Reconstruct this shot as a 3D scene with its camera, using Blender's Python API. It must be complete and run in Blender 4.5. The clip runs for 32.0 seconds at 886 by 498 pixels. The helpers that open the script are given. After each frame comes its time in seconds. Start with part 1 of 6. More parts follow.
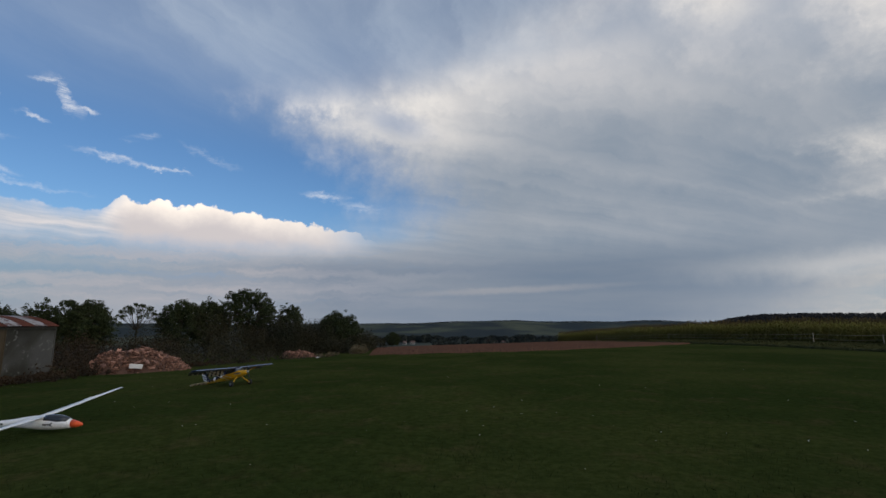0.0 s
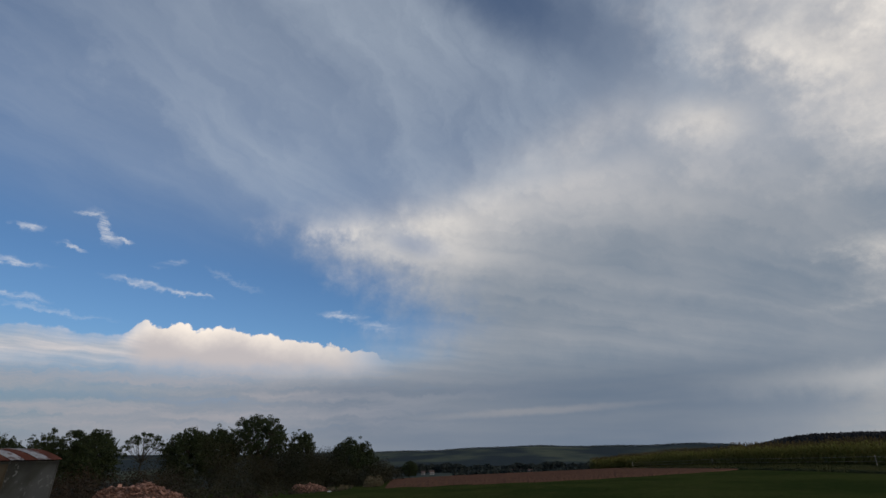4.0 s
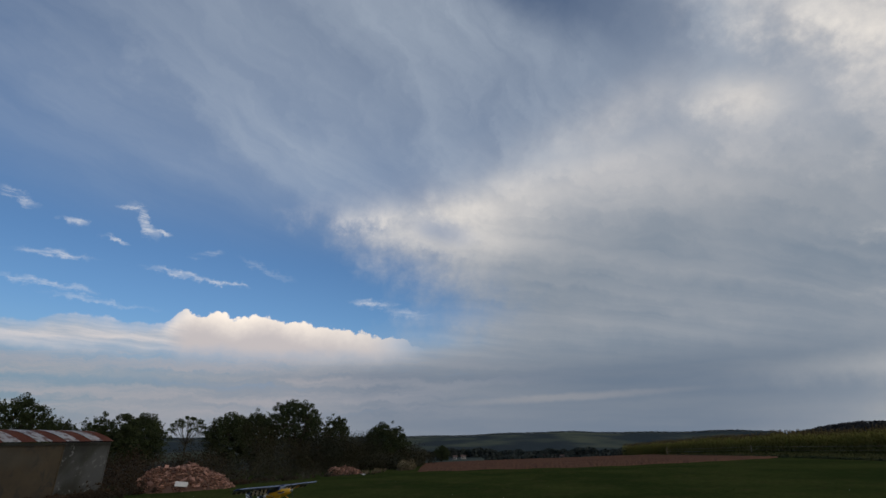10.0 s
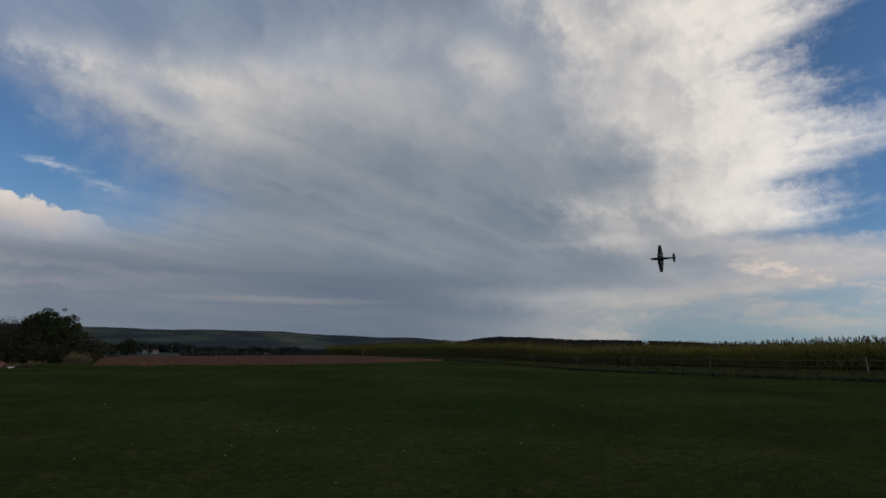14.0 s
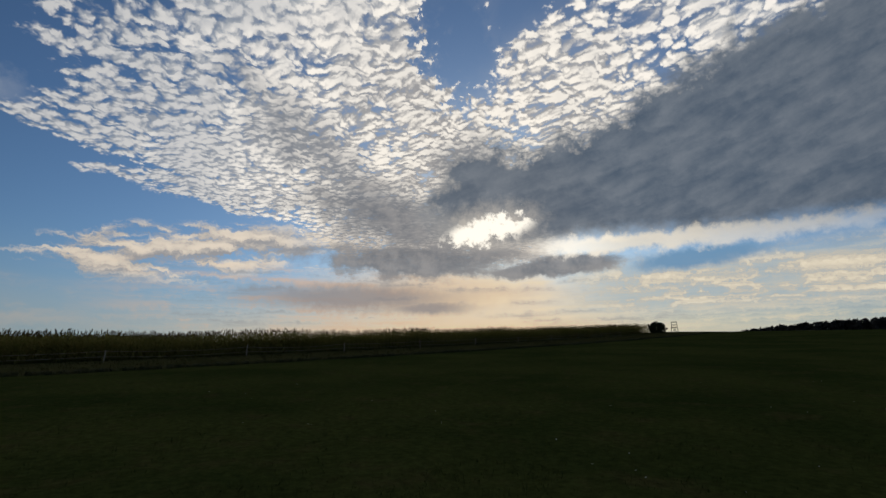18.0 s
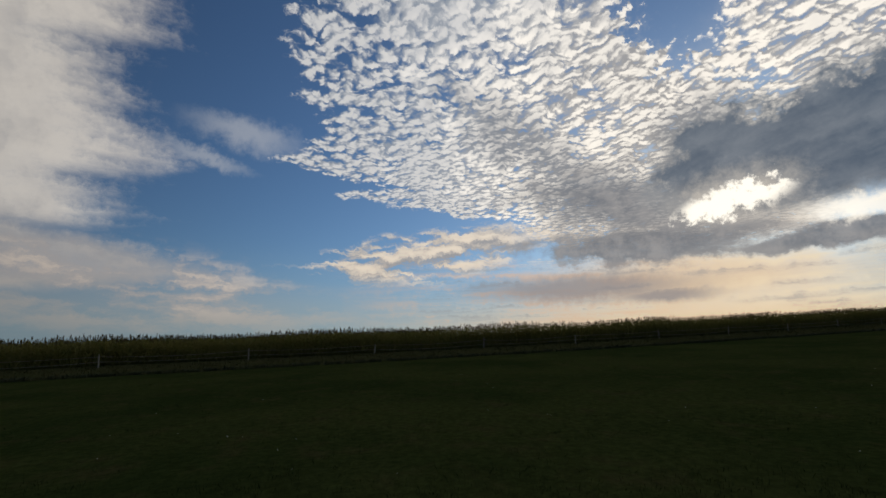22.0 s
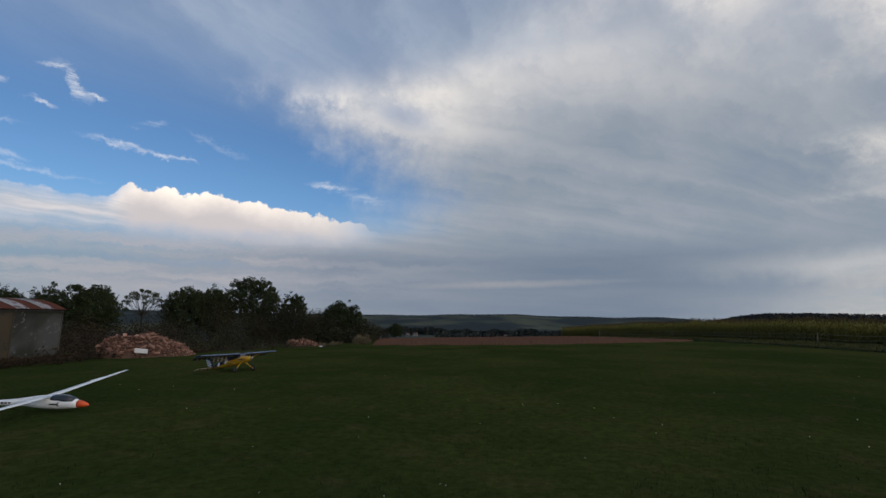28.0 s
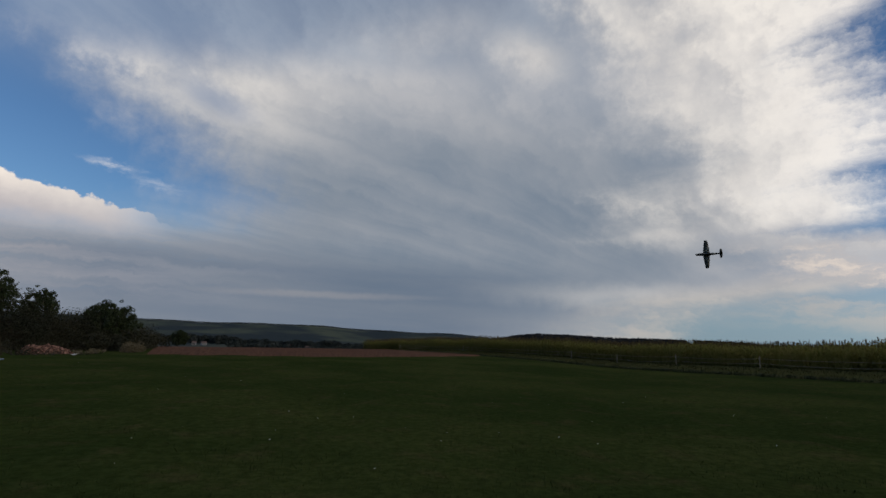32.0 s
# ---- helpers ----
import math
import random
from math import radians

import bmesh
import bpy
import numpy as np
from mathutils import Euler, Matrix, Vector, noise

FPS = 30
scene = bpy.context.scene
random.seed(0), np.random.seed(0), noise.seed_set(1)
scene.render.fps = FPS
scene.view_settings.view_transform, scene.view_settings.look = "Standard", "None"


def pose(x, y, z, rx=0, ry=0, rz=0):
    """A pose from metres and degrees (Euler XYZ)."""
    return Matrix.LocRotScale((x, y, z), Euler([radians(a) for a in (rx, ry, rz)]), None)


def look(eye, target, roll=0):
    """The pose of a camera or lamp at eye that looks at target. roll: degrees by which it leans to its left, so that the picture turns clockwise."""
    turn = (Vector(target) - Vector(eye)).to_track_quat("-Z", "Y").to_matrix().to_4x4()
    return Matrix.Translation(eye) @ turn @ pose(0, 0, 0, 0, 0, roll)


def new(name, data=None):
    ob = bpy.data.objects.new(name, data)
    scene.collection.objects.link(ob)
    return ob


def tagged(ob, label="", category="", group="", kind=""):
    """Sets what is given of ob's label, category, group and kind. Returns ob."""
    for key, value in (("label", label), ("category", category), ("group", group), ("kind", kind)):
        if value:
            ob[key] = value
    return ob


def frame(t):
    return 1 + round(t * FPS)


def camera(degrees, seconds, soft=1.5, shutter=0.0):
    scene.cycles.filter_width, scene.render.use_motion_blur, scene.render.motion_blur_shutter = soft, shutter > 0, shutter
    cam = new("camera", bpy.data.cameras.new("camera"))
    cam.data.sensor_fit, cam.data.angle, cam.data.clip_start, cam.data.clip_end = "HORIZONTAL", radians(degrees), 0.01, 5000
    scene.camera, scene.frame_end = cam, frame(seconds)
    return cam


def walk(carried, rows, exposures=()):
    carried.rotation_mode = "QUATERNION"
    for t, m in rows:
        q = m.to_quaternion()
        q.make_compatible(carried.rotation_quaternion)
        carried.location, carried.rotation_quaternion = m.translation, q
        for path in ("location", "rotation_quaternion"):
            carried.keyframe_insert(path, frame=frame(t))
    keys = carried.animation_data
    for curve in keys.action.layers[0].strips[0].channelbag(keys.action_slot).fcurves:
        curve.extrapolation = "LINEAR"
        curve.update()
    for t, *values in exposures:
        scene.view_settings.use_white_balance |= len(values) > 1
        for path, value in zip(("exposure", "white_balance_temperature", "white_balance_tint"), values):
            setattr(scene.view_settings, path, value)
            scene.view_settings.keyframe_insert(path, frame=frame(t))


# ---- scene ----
EYE = 1.7
cam = camera(85.86, 32.0, soft=1.5, shutter=0.0)
PATH = [
    (0, pose(0, 0, EYE, 99.00, -0.00, -0.00)),
    (0.5, pose(0, 0, EYE, 100.37, 0.21, 0.33)),
    (1, pose(0, 0, EYE, 101.51, 0.63, 0.54)),
    (1.5, pose(0, 0, EYE, 103.30, 0.96, 0.73)),
    (2, pose(0, 0, EYE, 105.47, 0.96, 0.86)),
    (2.5, pose(0, 0, EYE, 107.73, 0.66, 1.13)),
    (3, pose(0, 0, EYE, 109.80, 0.49, 1.60)),
    (3.5, pose(0, 0, EYE, 111.57, 0.66, 1.95)),
    (5.5, pose(0, 0, EYE, 115.61, 0.90, 3.45)),
    (6, pose(0, 0, EYE, 115.87, 0.90, 3.81)),
    (6.5, pose(0, 0, EYE, 115.96, 1.24, 4.18)),
    (7, pose(0, 0, EYE, 116.13, 1.04, 4.69)),
    (7.5, pose(0, 0, EYE, 116.17, 0.90, 5.36)),
    (8, pose(0, 0, EYE, 115.81, 1.02, 5.06)),
    (8.5, pose(0, 0, EYE, 115.04, 0.90, 4.83)),
    (9, pose(0, 0, EYE, 114.06, 0.67, 5.17)),
    (9.5, pose(0, 0, EYE, 112.94, 0.54, 5.64)),
    (10, pose(0, 0, EYE, 111.52, 0.39, 5.81)),
    (10.5, pose(0, 0, EYE, 109.67, 0.21, 5.47)),
    (11, pose(0, 0, EYE, 107.51, 0.30, 4.32)),
    (11.5, pose(0, 0, EYE, 105.72, 0.50, 1.66)),
    (12, pose(0, 0, EYE, 104.24, 0.21, -1.33)),
    (12.5, pose(0, 0, EYE, 102.95, -0.18, -4.55)),
    (13, pose(0, 0, EYE, 101.99, -0.38, -9.39)),
    (13.5, pose(0, 0, EYE, 101.32, -0.84, -16.89)),
    (15.5, pose(0, 0, EYE, 106.06, -7.39, -71.62)),
    (16, pose(0, 0, EYE, 107.74, -6.93, -91.85)),
    (16.5, pose(0, 0, EYE, 107.61, -5.32, -113.70)),
    (16.8, pose(0, 0, EYE, 106.86, -4.43, -124.56)),
    (17, pose(0, 0, EYE, 106.26, -4.17, -130.10)),
    (17.2, pose(0, 0, EYE, 103.73, -0.45, -132.41)),
    (17.5, pose(0, 0, EYE, 103.60, -0.12, -131.56)),
    (18, pose(0, 0, EYE, 103.27, 0.46, -129.76)),
    (18.5, pose(0, 0, EYE, 103.29, 0.60, -127.81)),
    (19, pose(0, 0, EYE, 103.24, 0.90, -125.42)),
    (19.5, pose(0, 0, EYE, 102.81, 0.35, -121.75)),
    (20, pose(0, 0, EYE, 103.00, -0.09, -119.24)),
    (20.5, pose(0, 0, EYE, 103.01, 0.14, -114.93)),
    (21, pose(0, 0, EYE, 102.85, 0.45, -110.52)),
    (21.5, pose(0, 0, EYE, 102.74, 0.39, -106.40)),
    (22, pose(0, 0, EYE, 102.55, 0.48, -103.00)),
    (22.5, pose(0, 0, EYE, 102.19, 0.56, -99.47)),
    (23, pose(0, 0, EYE, 101.73, 0.47, -94.94)),
    (23.5, pose(0, 0, EYE, 102.06, 0.15, -88.09)),
    (24, pose(0, 0, EYE, 103.21, -0.14, -78.11)),
    (24.5, pose(0, 0, EYE, 104.51, -0.27, -63.50)),
    (25, pose(0, 0, EYE, 104.93, -1.18, -44.70)),
    (25.2, pose(0, 0, EYE, 104.53, -2.15, -36.69)),
    (25.5, pose(0, 0, EYE, 104.01, -2.28, -25.80)),
    (26, pose(0, 0, EYE, 101.73, -2.18, -15.04)),
    (26.5, pose(0, 0, EYE, 99.79, -1.86, -7.66)),
    (28.5, pose(0, 0, EYE - 0.07, 98.11, -1.15, 0.49)),
    (29, pose(0, 0, EYE - 0.07, 98.58, -1.69, -2.43)),
    (29.5, pose(0, 0, EYE - 0.07, 99.00, -1.86, -6.44)),
    (30, pose(0, 0, EYE - 0.07, 99.80, -1.97, -10.79)),
    (30.5, pose(0, 0, EYE - 0.07, 100.13, -2.33, -15.10)),
    (31, pose(0, 0, EYE - 0.07, 100.14, -2.78, -18.31)),
    (31.5, pose(0, 0, EYE - 0.07, 100.34, -3.18, -20.74)),
    (32, pose(0, 0, EYE - 0.07, 100.47, -3.28, -22.58)),
]
EXPOSURES = [(0, 0.30, 6850, 10), (1, 0.20, 6850, 10), (2, 0.08, 6800, 10), (3, 0.06, 6800, 10), (6, 0.04, 6850, 10), (10, 0.1, 6850, 10), (12, 0.18, 6900, 10), (13.5, 0.04, 6750, 10), (15.5, -0.76, 7000, 10), (16.3, -0.96, 7000, 10),
             (17, -1.0, 7000, 10), (17.5, -0.84, 6950, 10), (18, -0.80, 6900, 10), (21, -0.78, 6900, 10), (22, -0.73, 6900, 10), (23.5, -0.62, 6900, 10), (24.2, -0.48, 6800, 10), (25, -0.25, 6600, 10), (26, 0.08, 6650, 10), (29, 0.29, 6850, 10), (30, 0.17, 6850, 10), (31, 0.04, 6800, 10), (32, 0.0, 6750, 10)]
walk(cam, PATH, EXPOSURES)

# ---------------------------------------------------------------- sky and light
SUN_AZ, SUN_EL = 135.5, 15.0


def srgb(r, g, b):
    """Linear colour from everyday 0-255 values."""
    def lin(v):
        v = v / 255
        return v / 12.92 if v <= 0.04045 else ((v + 0.055) / 1.055) ** 2.4
    return (lin(r), lin(g), lin(b), 1.0)


class Ex:
    """A value in a node tree, with arithmetic."""
    def __init__(self, tree, sock):
        self.tree, self.sock = tree, sock

    def op(self, kind, *others, clamp=False):
        n = self.tree.nodes.new("ShaderNodeMath")
        n.operation, n.use_clamp = kind, clamp
        for i, v in enumerate((self, *others)):
            if isinstance(v, Ex):
                self.tree.links.new(v.sock, n.inputs[i])
            else:
                n.inputs[i].default_value = v
        return Ex(self.tree, n.outputs[0])

    def __add__(self, o): return self.op("ADD", o)
    def __radd__(self, o): return self.op("ADD", o)
    def __sub__(self, o): return self.op("SUBTRACT", o)
    def __rsub__(self, o): return (self * -1.0) + o
    def __mul__(self, o): return self.op("MULTIPLY", o)
    def __rmul__(self, o): return self.op("MULTIPLY", o)
    def __truediv__(self, o): return self.op("DIVIDE", o)
    def min(self, o): return self.op("MINIMUM", o)
    def max(self, o): return self.op("MAXIMUM", o)
    def abs(self): return self.op("ABSOLUTE")

    def step(self, a, b, lo=0.0, hi=1.0):
        """Smooth ramp from lo at a to hi at b."""
        n = self.tree.nodes.new("ShaderNodeMapRange")
        n.interpolation_type = "SMOOTHSTEP"
        self.tree.links.new(self.sock, n.inputs["Value"])
        flip = a > b
        for key, v in (("From Min", b if flip else a), ("From Max", a if flip else b),
                       ("To Min", hi if flip else lo), ("To Max", lo if flip else hi)):
            n.inputs[key].default_value = v
        return Ex(self.tree, n.outputs[0])

    def curve(self, pts):
        """Piecewise linear function through a few (x, y) points."""
        x0, x1 = pts[0][0], pts[-1][0]
        ys = [p[1] for p in pts]
        lo, hi = min(ys), max(ys)
        k = ((self - x0) * (1.0 / (x1 - x0)))
        n = self.tree.nodes.new("ShaderNodeValToRGB")
        self.tree.links.new(k.sock, n.inputs[0])
        el = n.color_ramp.elements
        while len(el) < len(pts):
            el.new(0.5)
        for e, (x, y) in zip(el, pts):
            e.position = (x - x0) / (x1 - x0)
        for e, (x, y) in zip(el, pts):
            v = (y - lo) / (hi - lo)
            e.color = (v, v, v, 1)
        return Ex(self.tree, n.outputs[0]) * (hi - lo) + lo


def mix_colour(tree, fac, a, b, mode="MIX"):
    n = tree.nodes.new("ShaderNodeMix")
    n.data_type, n.blend_type = "RGBA", mode
    for sock, v in ((n.inputs[0], fac), (n.inputs[6], a), (n.inputs[7], b)):
        if isinstance(v, Ex):
            tree.links.new(v.sock, sock)
        elif isinstance(v, (int, float, tuple)):
            sock.default_value = v
        else:
            tree.links.new(v, sock)
    return n.outputs[2]


def combine(tree, x, y, z):
    n = tree.nodes.new("ShaderNodeCombineXYZ")
    for i, v in enumerate((x, y, z)):
        if isinstance(v, Ex):
            tree.links.new(v.sock, n.inputs[i])
        else:
            n.inputs[i].default_value = v
    return n.outputs[0]


def fbm(tree, vec, scale, detail=4.0, rough=0.55, warp=0.0):
    n = tree.nodes.new("ShaderNodeTexNoise")
    n.inputs["Scale"].default_value, n.inputs["Detail"].default_value = scale, detail
    n.inputs["Roughness"].default_value, n.inputs["Distortion"].default_value = rough, warp
    tree.links.new(vec, n.inputs["Vector"])
    return Ex(tree, n.outputs["Fac"])


def cells(tree, vec, scale, smooth=0.6):
    n = tree.nodes.new("ShaderNodeTexVoronoi")
    n.feature = "SMOOTH_F1"
    n.inputs["Scale"].default_value, n.inputs["Smoothness"].default_value = scale, smooth
    tree.links.new(vec, n.inputs["Vector"])
    return Ex(tree, n.outputs["Distance"])


def blob(A, E, a0, e0, ra, re, lean=0.0):
    """1 in the middle of an ellipse of the sky, 0 on its rim, below 0 outside."""
    c, s = math.cos(radians(lean)), math.sin(radians(lean))
    dx, dy = A - a0, E - e0
    u = (dx * c + dy * s) * (1 / ra)
    v = (dy * c - dx * s) * (1 / re)
    return 1.0 - (u * u + v * v).op("SQRT")


world = bpy.data.worlds.new("sky")
scene.world = world
world.use_nodes = True
wt = world.node_tree
wt.nodes.clear()
w_out = wt.nodes.new("ShaderNodeOutputWorld")
w_bg = wt.nodes.new("ShaderNodeBackground")
wt.links.new(w_bg.outputs[0], w_out.inputs[0])
nishita = wt.nodes.new("ShaderNodeTexSky")
nishita.sky_type, nishita.sun_disc = "NISHITA", False
nishita.sun_elevation, nishita.sun_rotation = radians(SUN_EL), radians(SUN_AZ)
nishita.altitude, nishita.dust_density, nishita.ozone_density = 300, 0.6, 2.0

w_tc = wt.nodes.new("ShaderNodeTexCoord")
DIRV = w_tc.outputs["Generated"]
w_sep = wt.nodes.new("ShaderNodeSeparateXYZ")
wt.links.new(DIRV, w_sep.inputs[0])
DX, DY, DZ = (Ex(wt, w_sep.outputs[i]) for i in range(3))
AZ0 = DX.op("ARCTAN2", DY) * (180 / math.pi)
EL0 = DZ.op("ARCSINE") * (180 / math.pi)
NB = fbm(wt, DIRV, 5.0, 6.0, 0.6) - 0.5       # broad billows
NM = fbm(wt, DIRV, 16.0, 6.0, 0.6) - 0.5      # middle
NF = fbm(wt, DIRV, 48.0, 5.0, 0.65) - 0.5     # fine
AZ = AZ0 + NB * 5.0 + NM * 3.0
EL = EL0 + NM * 2.0 + NF * 0.8
ELUP = DZ.max(0.0) + 0.06
PX, PY = DX / ELUP, DY / ELUP                  # plane of the cloud layers
SUNV = (math.sin(radians(SUN_AZ)) * math.cos(radians(SUN_EL)), math.cos(radians(SUN_AZ)) * math.cos(radians(SUN_EL)), math.sin(radians(SUN_EL)))
TOSUN = DX * SUNV[0] + DY * SUNV[1] + DZ * SUNV[2]
GLOW = TOSUN.step(0.80, 1.0)
GLOW2 = TOSUN.step(0.955, 1.0)

# clear air: the physical sky, paler and hazier towards the horizon
sky_gain = wt.nodes.new("ShaderNodeVectorMath")
sky_gain.operation = "MULTIPLY"
wt.links.new(nishita.outputs[0], sky_gain.inputs[0])
sky_gain.inputs[1].default_value = (0.050, 0.070, 0.094)
col = sky_gain.outputs[0]
col = mix_colour(wt, EL0.step(13.5, -1.0) * 0.75, col, srgb(130, 154, 177))

# thin cirrus fibres high over the sheet
ca, sa = math.cos(radians(17)), math.sin(radians(17))
FIB = combine(wt, (PX * sa + PY * ca) * 0.55 + NB * 0.35, (PX * ca - PY * sa) * 1.5 + NB * 0.5, 0.0)
HAIR = combine(wt, (PX * sa + PY * ca) * 0.40 + NB * 0.3, (PX * ca - PY * sa) * 2.6 + NB * 0.9, 3.0)
fibre = fbm(wt, FIB, 1.6, 6.0, 0.55, 0.5) * 0.62 + (NB + 0.5) * 0.18 + fbm(wt, HAIR, 2.2, 6.0, 0.6, 0.3) * 0.20
cirrus = (0.46 + 0.54 * fibre.step(0.34, 0.68)) * EL0.step(18.0, 33.0) * AZ0.step(68.0, 52.0) * (0.35 + 0.65 * AZ.step(-75.0, -20.0))
rift = blob(AZ, EL, 7, 51.0, 24, 6.0, -22).step(-0.3, 1.0)
col = mix_colour(wt, cirrus * 0.74 * (1.0 - rift * 0.75), col, srgb(170, 184, 202))

# the great sheet of stratus
left_rim = EL.curve([(0, -60), (6, -40), (10, -14), (14, -9), (19, -15), (22, -21), (25, -25), (28, -19), (31, -10), (35, 0), (39, 14), (44, 20), (50, 22), (90, 40)])
right_rim = EL.curve([(0, 48), (5, 54), (7, 68), (8.5, 79), (10.2, 74), (12, 64), (14, 70), (17, 66), (20, 74), (22, 70), (29, 66), (32, 71), (36, 67), (43, 62), (90, 40)])
TEND = combine(wt, AZ0 * 0.11 + NM * 0.6, EL0 * 0.42 + NF * 0.5, 5.0)
tend = fbm(wt, TEND, 1.0, 6.0, 0.62) - 0.5
from_left = AZ - left_rim + NM * 12.0 + NF * 3.0
from_right = right_rim - AZ0 - tend * 15.0 - NM * 5.0 - NF * 7.0
sheet = ((from_left + 4.0) / (18.0 + 34.0 * EL0.step(22.0, 34.0))).step(0.0, 1.0) * from_right.step(-3.0, 9.0)
inside = from_left.min(from_right)
ROLL = combine(wt, (PX * 0.5 + PY * 0.87) * 0.8, (PX * 0.87 - PY * 0.5) * 1.3, 0.0)
roll = 0.5 + (fbm(wt, ROLL, 0.9, 4.0, 0.45, 0.3) - 0.5) * EL0.step(5.0, 18.0)
sf, cf = math.sin(radians(66)), math.cos(radians(66))
COMB = combine(wt, (PX * sf + PY * cf) * 0.16 + NB * 0.25, (PX * cf - PY * sf) * 1.1 + NB * 0.9 + NM * 0.3, 9.0)
STREAM = combine(wt, (PX * sf + PY * cf) * 0.30 + NB * 0.4, (PX * cf - PY * sf) * 3.0 + NB * 1.6 + NM * 0.5, 19.0)
comb = 0.5 + ((fbm(wt, COMB, 1.0, 5.0, 0.55) - 0.5) * 0.8 + (fbm(wt, STREAM, 1.0, 5.0, 0.55) - 0.5) * 0.5) * EL0.step(4.0, 13.0)
tone = 0.5 + (roll - 0.5) * 0.8 + NB * 0.4 + NM * 0.2 + (comb - 0.5) * 1.25
bright = from_right.step(31.0, 5.0) * EL0.step(9.0, 14.0) * (0.62 + 0.38 * comb.step(0.34, 0.60))
bright = bright.max(blob(AZ + NM * 6, EL + NF * 4 + NM * 3, -17, 26, 12, 4.2, 6).step(0.0, 0.8) * 0.85)
bright = bright.max(blob(AZ, EL, -8, 26, 26, 10, 6).step(0.0, 1.0) * 0.45)
for a0, e0, ra, re, lean, k in ((-6, 33.5, 10, 3.2, 8, 0.7), (15, 35.5, 18, 5.5, 12, 0.66), (31, 33, 8, 3.4, -20, 0.6), (2, 29.5, 20, 3.6, 4, 0.34)):
    bright = bright.max(blob(AZ, EL, a0, e0, ra, re, lean).step(0.0, 1.0) * k)
ledge = EL.curve([(18, 52), (24.6, 45), (34.6, 35), (40, 28.5), (49.5, 20), (62, 6), (90, -40)])
upper = (AZ + NM * 8.0 + NF * 4.0 - ledge).step(-1.5, 9.0) * EL0.step(22.0, 30.0)
bright = bright.max(upper * (0.52 + NM * 0.8))
bright = bright.max(blob(AZ0, EL, 46, 5.5, 30, 2.2, 0).step(0.0, 1.0) * 0.3)
dark = blob(AZ, EL, 25, 13, 45, 19, 0).step(0.0, 0.6)
s_col = mix_colour(wt, tone.step(0.2, 0.85), srgb(150, 160, 176), srgb(196, 197, 202))
s_col = mix_colour(wt, dark * 0.9, s_col, mix_colour(wt, tone.step(0.2, 0.85), srgb(110, 127, 147), srgb(138, 148, 162)))
s_col = mix_colour(wt, bright, s_col, mix_colour(wt, (NM * 0.5 + comb).step(0.25, 0.70), srgb(206, 203, 202), srgb(254, 249, 242)))
s_col = mix_colour(wt, from_right.step(20.0, 2.0) * EL0.step(14.0, 10.0) * 0.8, s_col, mix_colour(wt, (tend + 0.5).step(0.35, 0.65), srgb(210, 198, 186), srgb(166, 168, 174)))
furrow = (blob(AZ, EL, 22, 40.5, 26, 4.2, -26) + NM * 0.7).step(0.0, 0.8)
s_col = mix_colour(wt, furrow * 0.30, s_col, srgb(130, 147, 170))
thinner = blob(AZ, EL, -6, 24, 7, 2.5, -15).step(0.0, 0.9) * 0.55
col = mix_colour(wt, sheet * (0.70 + 0.30 * inside.step(4.0, 20.0)) * (1.0 - thinner), col, s_col)

# low bands under the sheet
BAND = combine(wt, AZ0 * 0.030 + NB * 0.3, EL0 * 0.34 + NM * 0.35, 0.0)
band = fbm(wt, BAND, 1.0, 3.0, 0.5)
low = EL0.step(10.5, 6.0) * AZ0.step(45.0, 20.0) * (0.72 + 0.28 * AZ0.step(-28.0, -10.0))
col = mix_colour(wt, low * 0.8, col, mix_colour(wt, band.step(0.28, 0.76), srgb(90, 109, 133), srgb(113, 125, 142)))
LINE = combine(wt, AZ0 * 0.055 + NB * 0.5 + NM * 0.4, EL0 * 0.62 + NM * 1.6 + NF * 0.5, 11.0)
line = fbm(wt, LINE, 1.0, 5.0, 0.6)
lines_in = EL0.step(1.2, 3.0) * EL0.step(10.5, 7.5) * AZ0.step(16.0, -18.0)
col = mix_colour(wt, line.step(0.40, 0.68) * lines_in * 0.62, col, mix_colour(wt, AZ0.step(-2.0, -30.0), srgb(138, 145, 160), srgb(166, 164, 172)))
col = mix_colour(wt, line.step(0.46, 0.28) * lines_in * 0.4, col, srgb(116, 142, 174))
streak = blob(AZ0 + NM * 4, EL0 + NF * 0.5, 8, 4.0, 17, 0.6, 2.0).step(0.0, 0.8) + blob(AZ0 + NM * 4, EL0 + NF, -45, 6.0, 22, 0.9, 0).step(0.0, 0.8)
col = mix_colour(wt, streak * 0.25, col, srgb(170, 166, 168))

# cumulus bank
ctop = AZ0.curve([(-80, 9.0), (-56, 9.6), (-48, 10.4), (-44, 11.5), (-39, 11.3), (-36.2, 11.6), (-34.8, 12.9), (-32, 13.2), (-29.2, 12.8), (-26.4, 13.4), (-23.5, 12.8), (-18, 12.3), (-13, 11.6), (-9, 10.6), (-6, 9.4)])
puff = cells(wt, DIRV, 32.0, 0.5) + cells(wt, DIRV, 80.0, 0.6) * 0.5 + cells(wt, DIRV, 170.0, 0.6) * 0.25
soft_left = AZ0.step(-33.5, -37.0)
cbank = ((ctop + (0.55 - puff) * 1.15 * (1.0 - soft_left * 0.5) + NF * 0.7) - EL0)
ckeep = cbank.step(0.0, 0.30) * (EL0 + NM * 2.0).step(7.0, 9.6) * AZ0.step(-7.0, -15.0)
ccol = mix_colour(wt, (cbank + NM * 2.2 + puff * 1.4).step(0.5, 4.0), srgb(248, 240, 233), srgb(186, 183, 189))
